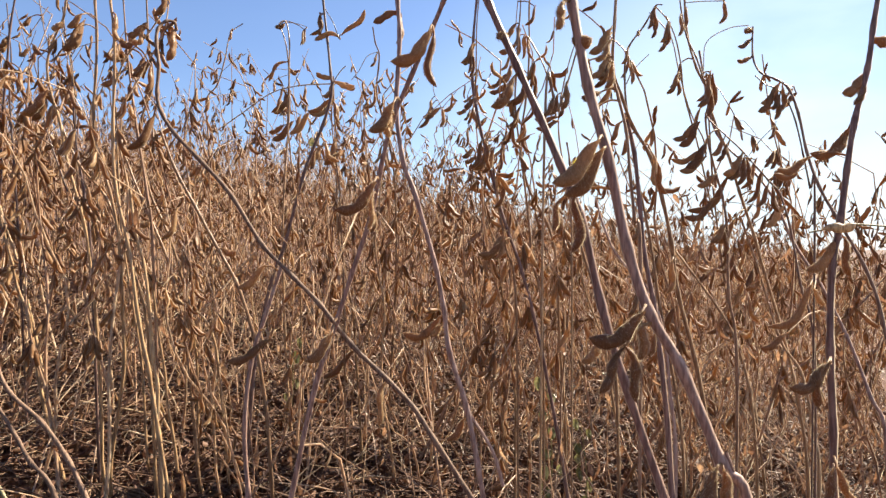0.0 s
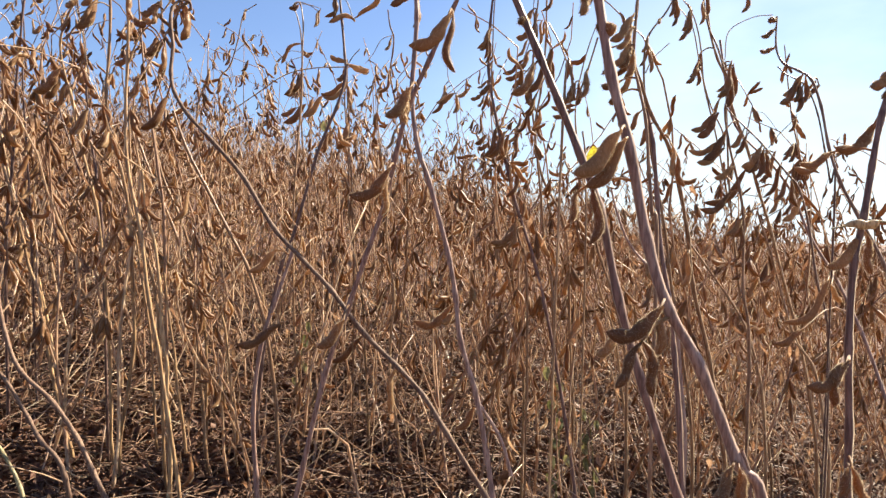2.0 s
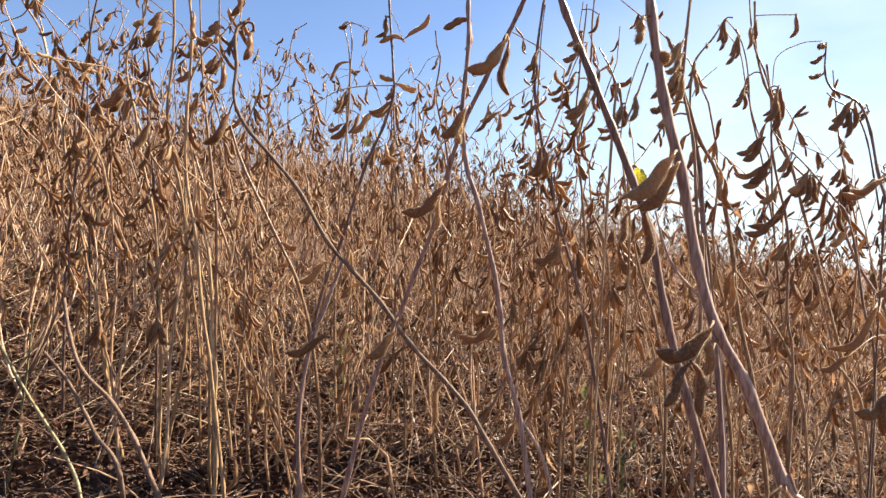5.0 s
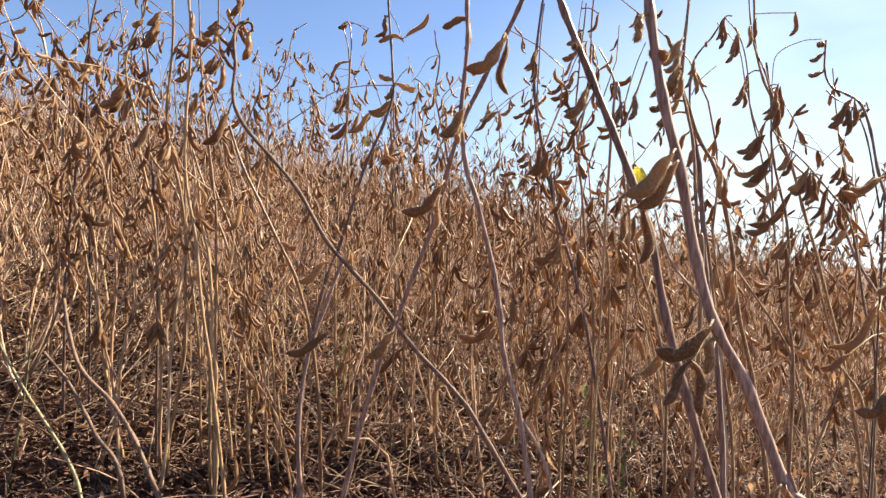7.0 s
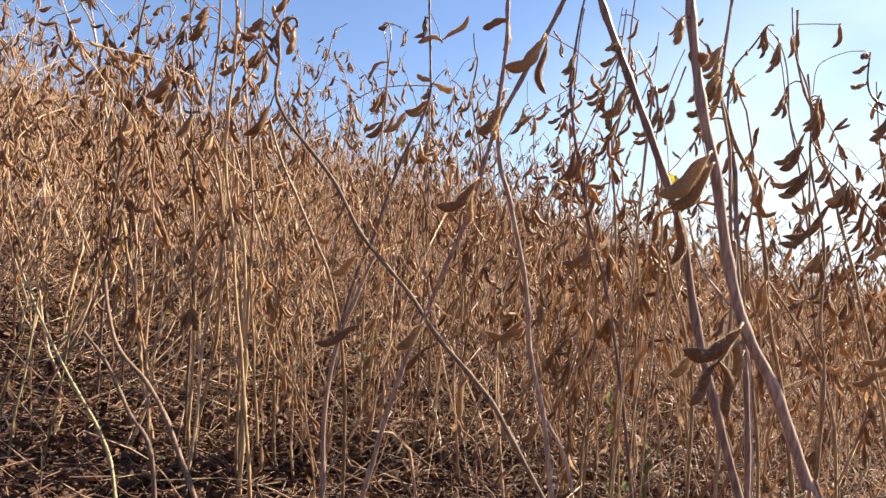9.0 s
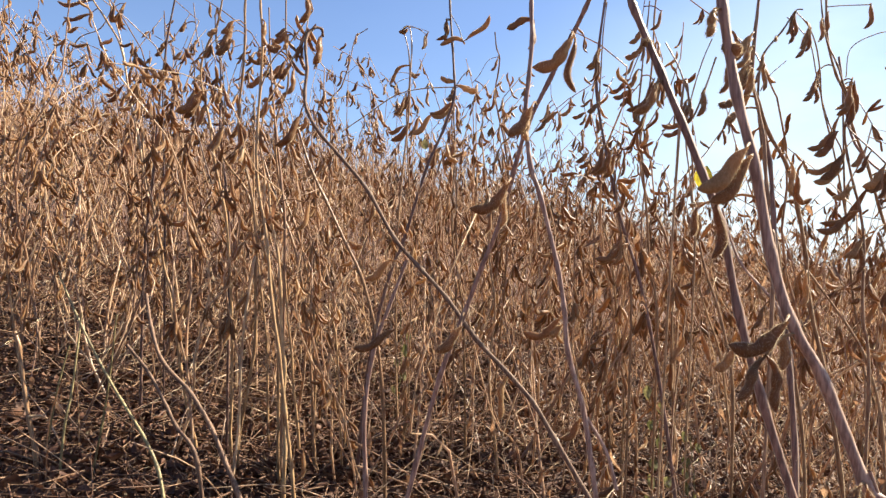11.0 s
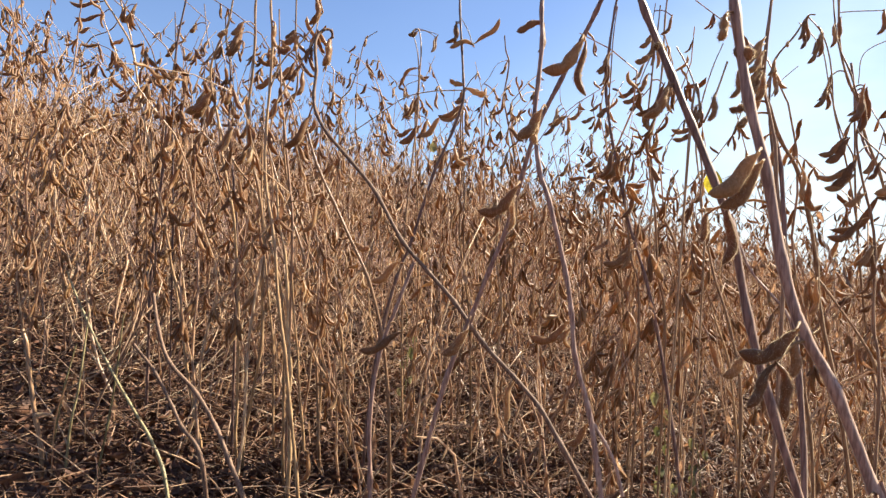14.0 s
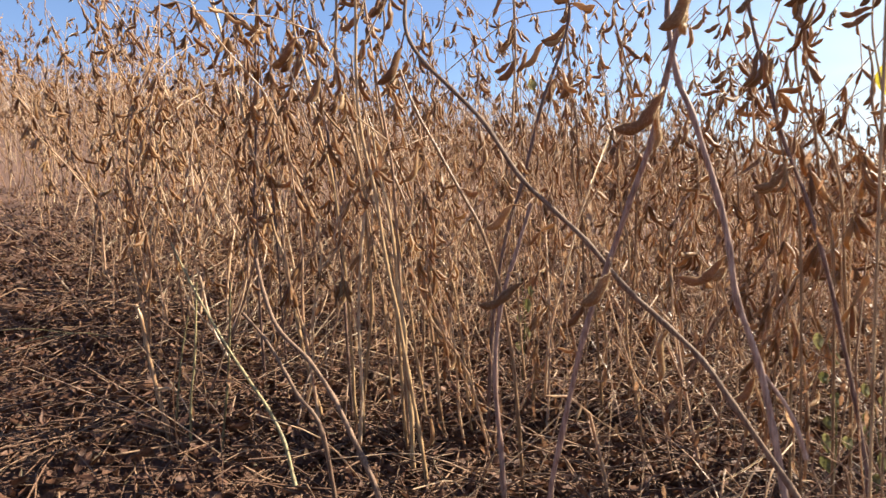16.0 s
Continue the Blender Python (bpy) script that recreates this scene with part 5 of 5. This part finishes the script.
field_plant("brown", [
    (0.8, 1.8, [(0.047, 1.500, 0.600), (0.035, 1.500, 0.701), (0.024, 1.500, 0.752), (0.010, 1.500, 0.802), (0.002, 1.500, 0.852), (-0.004, 1.500, 0.918), (-0.020, 1.500, 0.952), (-0.024, 1.500, 0.996)]),
    (0.7, 0.8, [(-0.003, 1.500, 0.918), (0.018, 1.500, 0.941), (0.033, 1.500, 0.960)])],
    [(-0.022, 1.496, 0.929, -0.055, 1.488, 0.871, 14.0, 0.1),
     (0.001, 1.496, 0.919, -0.008, 1.488, 0.872, 14.0, 0.1),
     (-0.004, 1.496, 0.919, -0.046, 1.488, 0.896, 11.5, 0.1),
     (0.029, 1.496, 0.930, 0.000, 1.488, 0.910, 8.9, 0.1),
     (-0.025, 1.496, 0.939, -0.037, 1.488, 0.899, 12.8, 0.1),
     (0.007, 1.496, 0.814, -0.015, 1.488, 0.781, 12.8, 0.1)])
field_plant("brown", [
    (0.8, 1.8, [(0.099, 1.600, 0.601), (0.080, 1.600, 0.709), (0.069, 1.600, 0.803), (0.061, 1.600, 0.877), (0.065, 1.600, 0.924), (0.059, 1.600, 0.964), (0.067, 1.600, 0.991)])],
    [(0.059, 1.596, 0.890, 0.051, 1.588, 0.841, 9.5, 0.1),
     (0.064, 1.596, 0.939, 0.032, 1.588, 0.926, 9.5, 0.1),
     (0.067, 1.596, 0.934, 0.049, 1.588, 0.908, 9.5, 0.1),
     (0.075, 1.596, 0.843, 0.045, 1.588, 0.820, 12.3, 0.1),
     (0.081, 1.596, 0.823, 0.052, 1.588, 0.808, 10.9, 0.1)])
field_plant("dark", [
    (1.2, 2.6, [(-0.609, 1.150, 0.583), (-0.622, 1.150, 0.700), (-0.637, 1.150, 0.797), (-0.640, 1.150, 0.865), (-0.643, 1.150, 0.923), (-0.654, 1.150, 0.971), (-0.658, 1.150, 1.019)]),
    (0.8, 1.4, [(-0.650, 1.150, 0.699), (-0.683, 1.150, 0.796), (-0.693, 1.150, 0.844), (-0.684, 1.150, 0.883), (-0.673, 1.150, 0.922), (-0.683, 1.150, 0.970)]),
    (0.7, 1.0, [(-0.644, 1.150, 0.932), (-0.629, 1.150, 0.962), (-0.619, 1.150, 1.000)])],
    [(-0.682, 1.146, 0.880, -0.723, 1.138, 0.831, 21.5, 0.15),
     (-0.681, 1.146, 0.874, -0.705, 1.138, 0.820, 17.6, 0.1),
     (-0.619, 1.146, 0.994, -0.647, 1.138, 0.942, 20.6, 0.1),
     (-0.625, 1.146, 0.984, -0.649, 1.138, 0.950, 15.7, 0.1),
     (-0.636, 1.146, 0.883, -0.645, 1.138, 0.847, 12.7, 0.1),
     (-0.635, 1.146, 0.845, -0.611, 1.138, 0.824, 9.8, 0.1)])
field_plant("brown", [
    (1.2, 2.8, [(-0.488, 1.120, 0.587), (-0.500, 1.120, 0.700), (-0.515, 1.120, 0.795), (-0.523, 1.120, 0.851), (-0.530, 1.120, 0.907), (-0.535, 1.120, 0.964), (-0.539, 1.120, 1.020)]),
    (0.7, 1.0, [(-0.526, 1.120, 0.879), (-0.513, 1.120, 0.908), (-0.501, 1.120, 0.927), (-0.495, 1.120, 0.955)]),
    (0.7, 1.0, [(-0.530, 1.120, 0.903), (-0.544, 1.120, 0.916), (-0.552, 1.120, 0.949)])],
    [(-0.538, 1.116, 0.899, -0.571, 1.108, 0.874, 10.5, 0.1),
     (-0.549, 1.116, 0.945, -0.551, 1.108, 0.915, 12.4, 0.1),
     (-0.526, 1.116, 0.878, -0.528, 1.108, 0.846, 11.4, 0.1),
     (-0.518, 1.116, 0.880, -0.506, 1.108, 0.854, 10.5, 0.1),
     (-0.500, 1.116, 0.924, -0.519, 1.108, 0.888, 12.4, 0.1),
     (-0.497, 1.116, 0.940, -0.480, 1.108, 0.915, 9.5, 0.1),
     (-0.529, 1.116, 0.962, -0.507, 1.108, 0.944, 11.4, 0.15),
     (-0.527, 1.116, 0.841, -0.511, 1.108, 0.819, 10.5, 0.1)])
field_plant("dark", [
    (1.0, 2.2, [(-0.828, 1.300, 0.577), (-0.837, 1.300, 0.731), (-0.845, 1.300, 0.841), (-0.848, 1.300, 0.906), (-0.845, 1.300, 0.972), (-0.850, 1.300, 1.038), (-0.854, 1.300, 1.081)]),
    (0.6, 0.9, [(-0.846, 1.300, 0.917), (-0.825, 1.300, 0.962), (-0.809, 1.300, 0.995), (-0.796, 1.300, 1.028)])],
    [(-0.844, 1.296, 0.949, -0.872, 1.288, 0.939, 10.0, 0.1),
     (-0.844, 1.296, 0.940, -0.854, 1.288, 0.912, 12.2, 0.1),
     (-0.842, 1.296, 0.960, -0.826, 1.288, 0.924, 12.2, 0.1),
     (-0.847, 1.296, 1.004, -0.864, 1.288, 0.981, 10.0, 0.1),
     (-0.806, 1.296, 0.992, -0.823, 1.288, 0.975, 8.9, 0.1),
     (-0.801, 1.296, 0.999, -0.779, 1.288, 0.979, 10.0, 0.1),
     (-0.876, 1.296, 0.894, -0.877, 1.288, 0.846, 17.7, 0.1)])
yellowing = field_plant("tan", [
    (1.6, 3, [(0.300, 1.150, 0.363), (0.277, 1.155, 0.495), (0.249, 1.160, 0.579), (0.234, 1.165, 0.646), (0.223, 1.170, 0.705), (0.224, 1.175, 0.754), (0.220, 1.180, 0.789)])],
    [(0.230, 1.180, 0.745, 0.212, 1.174, 0.704, 11, 0.1)])

greening = field_plant("tan", [
    (0.9, 2.2, [(-0.376, 2.220, 0.585), (-0.391, 2.220, 0.735), (-0.405, 2.220, 0.848), (-0.415, 2.220, 0.951), (-0.412, 2.220, 1.016), (-0.425, 2.220, 1.053)])],
    [(-0.407, 2.200, 0.942, -0.427, 2.190, 0.896, 12, 0.1),
     (-0.408, 2.200, 0.994, -0.380, 2.190, 0.952, 11, 0.1),
     (-0.402, 2.200, 0.879, -0.418, 2.190, 0.837, 12, 0.1)])
add_leaf(greening, (-0.43, 2.19, 0.966), 0.034, 0.030, GREEN, "small green leaf")

# a last yellow leaf, a pale seed head on the grass, and a low green weed
add_leaf(yellowing, (0.240, 1.165, 0.760), 0.046, 0.031, YELLOW, "limp yellow leaf")
head_v, head_f = pod_shape(np.array((0.385, 0.675, 0.620)) - np.array(pale_grass.location), np.array((0.420, 0.675, 0.626)) - np.array(pale_grass.location), 0.009, 0.05, 12, 8, RNG)
part("seed_head", head_v, head_f, [FUZZ], pale_grass, "pale cream seed head")


def green_weed(x, y, height, count):
    z = float(ground_height(x, y))
    base = new("green_weed")
    base.location = (x, y, z)
    line = smooth_line([(0, 0, -0.01), (0.01, 0, height * 0.5), (0.0, 0.01, height)], 10)
    part("stem", *tube(line, np.linspace(0.0018, 0.0008, 10), 6), [GREEN], base)
    for k in range(count):
        p = line[3 + k % 7]
        a = RNG.uniform(0, 6.28)
        add_leaf(base, (x + p[0] + 0.016 * math.cos(a), y + p[1] + 0.016 * math.sin(a), z + p[2] + 0.01), RNG.uniform(0.018, 0.032), RNG.uniform(0.010, 0.018), GREEN, "")
    tagged(base, "small green weed growing among the dry stalks", "weed")


green_weed(0.20, 1.28, 0.30, 9)
green_weed(0.28, 1.34, 0.22, 7)
green_weed(-0.36, 1.55, 0.28, 5)


# ---- litter on the ground ----
def litter():
    rng = np.random.default_rng(9)
    n = 44000
    r = 0.55 + 2.3 * np.sqrt(-2 * np.log(rng.uniform(0.02, 1, n))) * 0.62
    a = np.where(rng.random(n) < 0.72, np.radians(rng.normal(-12, 40, n)), rng.uniform(0, 6.283, n))
    x, y = r * np.sin(a), r * np.cos(a)
    z = ground_height(x, y) + rng.uniform(0.0, 0.03, n)
    w, l = rng.uniform(0.002, 0.009, n), rng.uniform(0.006, 0.020, n)
    rows, cols = 3, 3
    u, v = np.meshgrid(np.linspace(-1, 1, rows), np.linspace(-1, 1, cols), indexing="ij")
    u, v = u.ravel(), v.ravel()
    wide = 1 - 0.75 * u ** 2
    lx = l[:, None] * u[None]
    ly = w[:, None] * (v * wide)[None]
    lz = rng.uniform(-0.5, 0.9, n)[:, None] * w[:, None] * (v ** 2)[None] * 1.5 + rng.uniform(-0.5, 0.5, n)[:, None] * l[:, None] * (u ** 2)[None]
    lz = lz + rng.normal(0, 0.003, lz.shape)
    yaw, tip, roll = rng.uniform(0, 6.28, n)[:, None], rng.normal(0, 0.45, n)[:, None], rng.normal(0, 0.45, n)[:, None]
    ly, lz = ly * np.cos(roll) - lz * np.sin(roll), ly * np.sin(roll) + lz * np.cos(roll)
    lx, lz = lx * np.cos(tip) - lz * np.sin(tip), lx * np.sin(tip) + lz * np.cos(tip)
    px, py = lx * np.cos(yaw) - ly * np.sin(yaw), lx * np.sin(yaw) + ly * np.cos(yaw)
    verts = np.stack([px + x[:, None], py + y[:, None], lz + z[:, None] + 0.008], -1).reshape(-1, 3)
    i, j = np.meshgrid(np.arange(rows - 1), np.arange(cols - 1), indexing="ij")
    f = np.stack([i * cols + j, (i + 1) * cols + j, (i + 1) * cols + j + 1, i * cols + j + 1], -1).reshape(-1, 4)
    faces = (f[None] + (rows * cols * np.arange(n))[:, None, None]).reshape(-1, 4)
    tagged(new("leaf_litter", quads("leaf_litter", verts, faces, [LITTER])), "curled dry brown leaves lying on the soil", "leaf litter", kind="stuff")
    pieces = []
    for _ in range(16000):
        r = 0.5 + 1.45 * math.sqrt(-2 * math.log(rng.uniform(0.02, 1)))
        a = radians(rng.normal(-12, 40)) if rng.random() < 0.72 else rng.uniform(0, 6.283)
        x, y = r * math.sin(a), r * math.cos(a)
        l, yaw = rng.uniform(0.03, 0.2), rng.uniform(0, 6.28)
        d = np.array([math.cos(yaw), math.sin(yaw)]) * l / 2
        lift = rng.uniform(0.012, 0.052)
        ends = []
        for s in (-1, 0, 1):
            ex, ey = x + s * d[0], y + s * d[1]
            ends.append((ex + rng.normal(0, 0.009), ey + rng.normal(0, 0.009), float(ground_height(ex, ey)) + lift + rng.normal(0, 0.008)))
        rad = rng.uniform(0.0005, 0.0017)
        pieces.append(tube(np.array(ends), rad, 3))
    v, f = join(pieces)
    tagged(new("straw_litter", quads("straw_litter", v, f, [STRAW])), "broken pale straw and stalk pieces on the ground", "straw", kind="stuff")


litter()
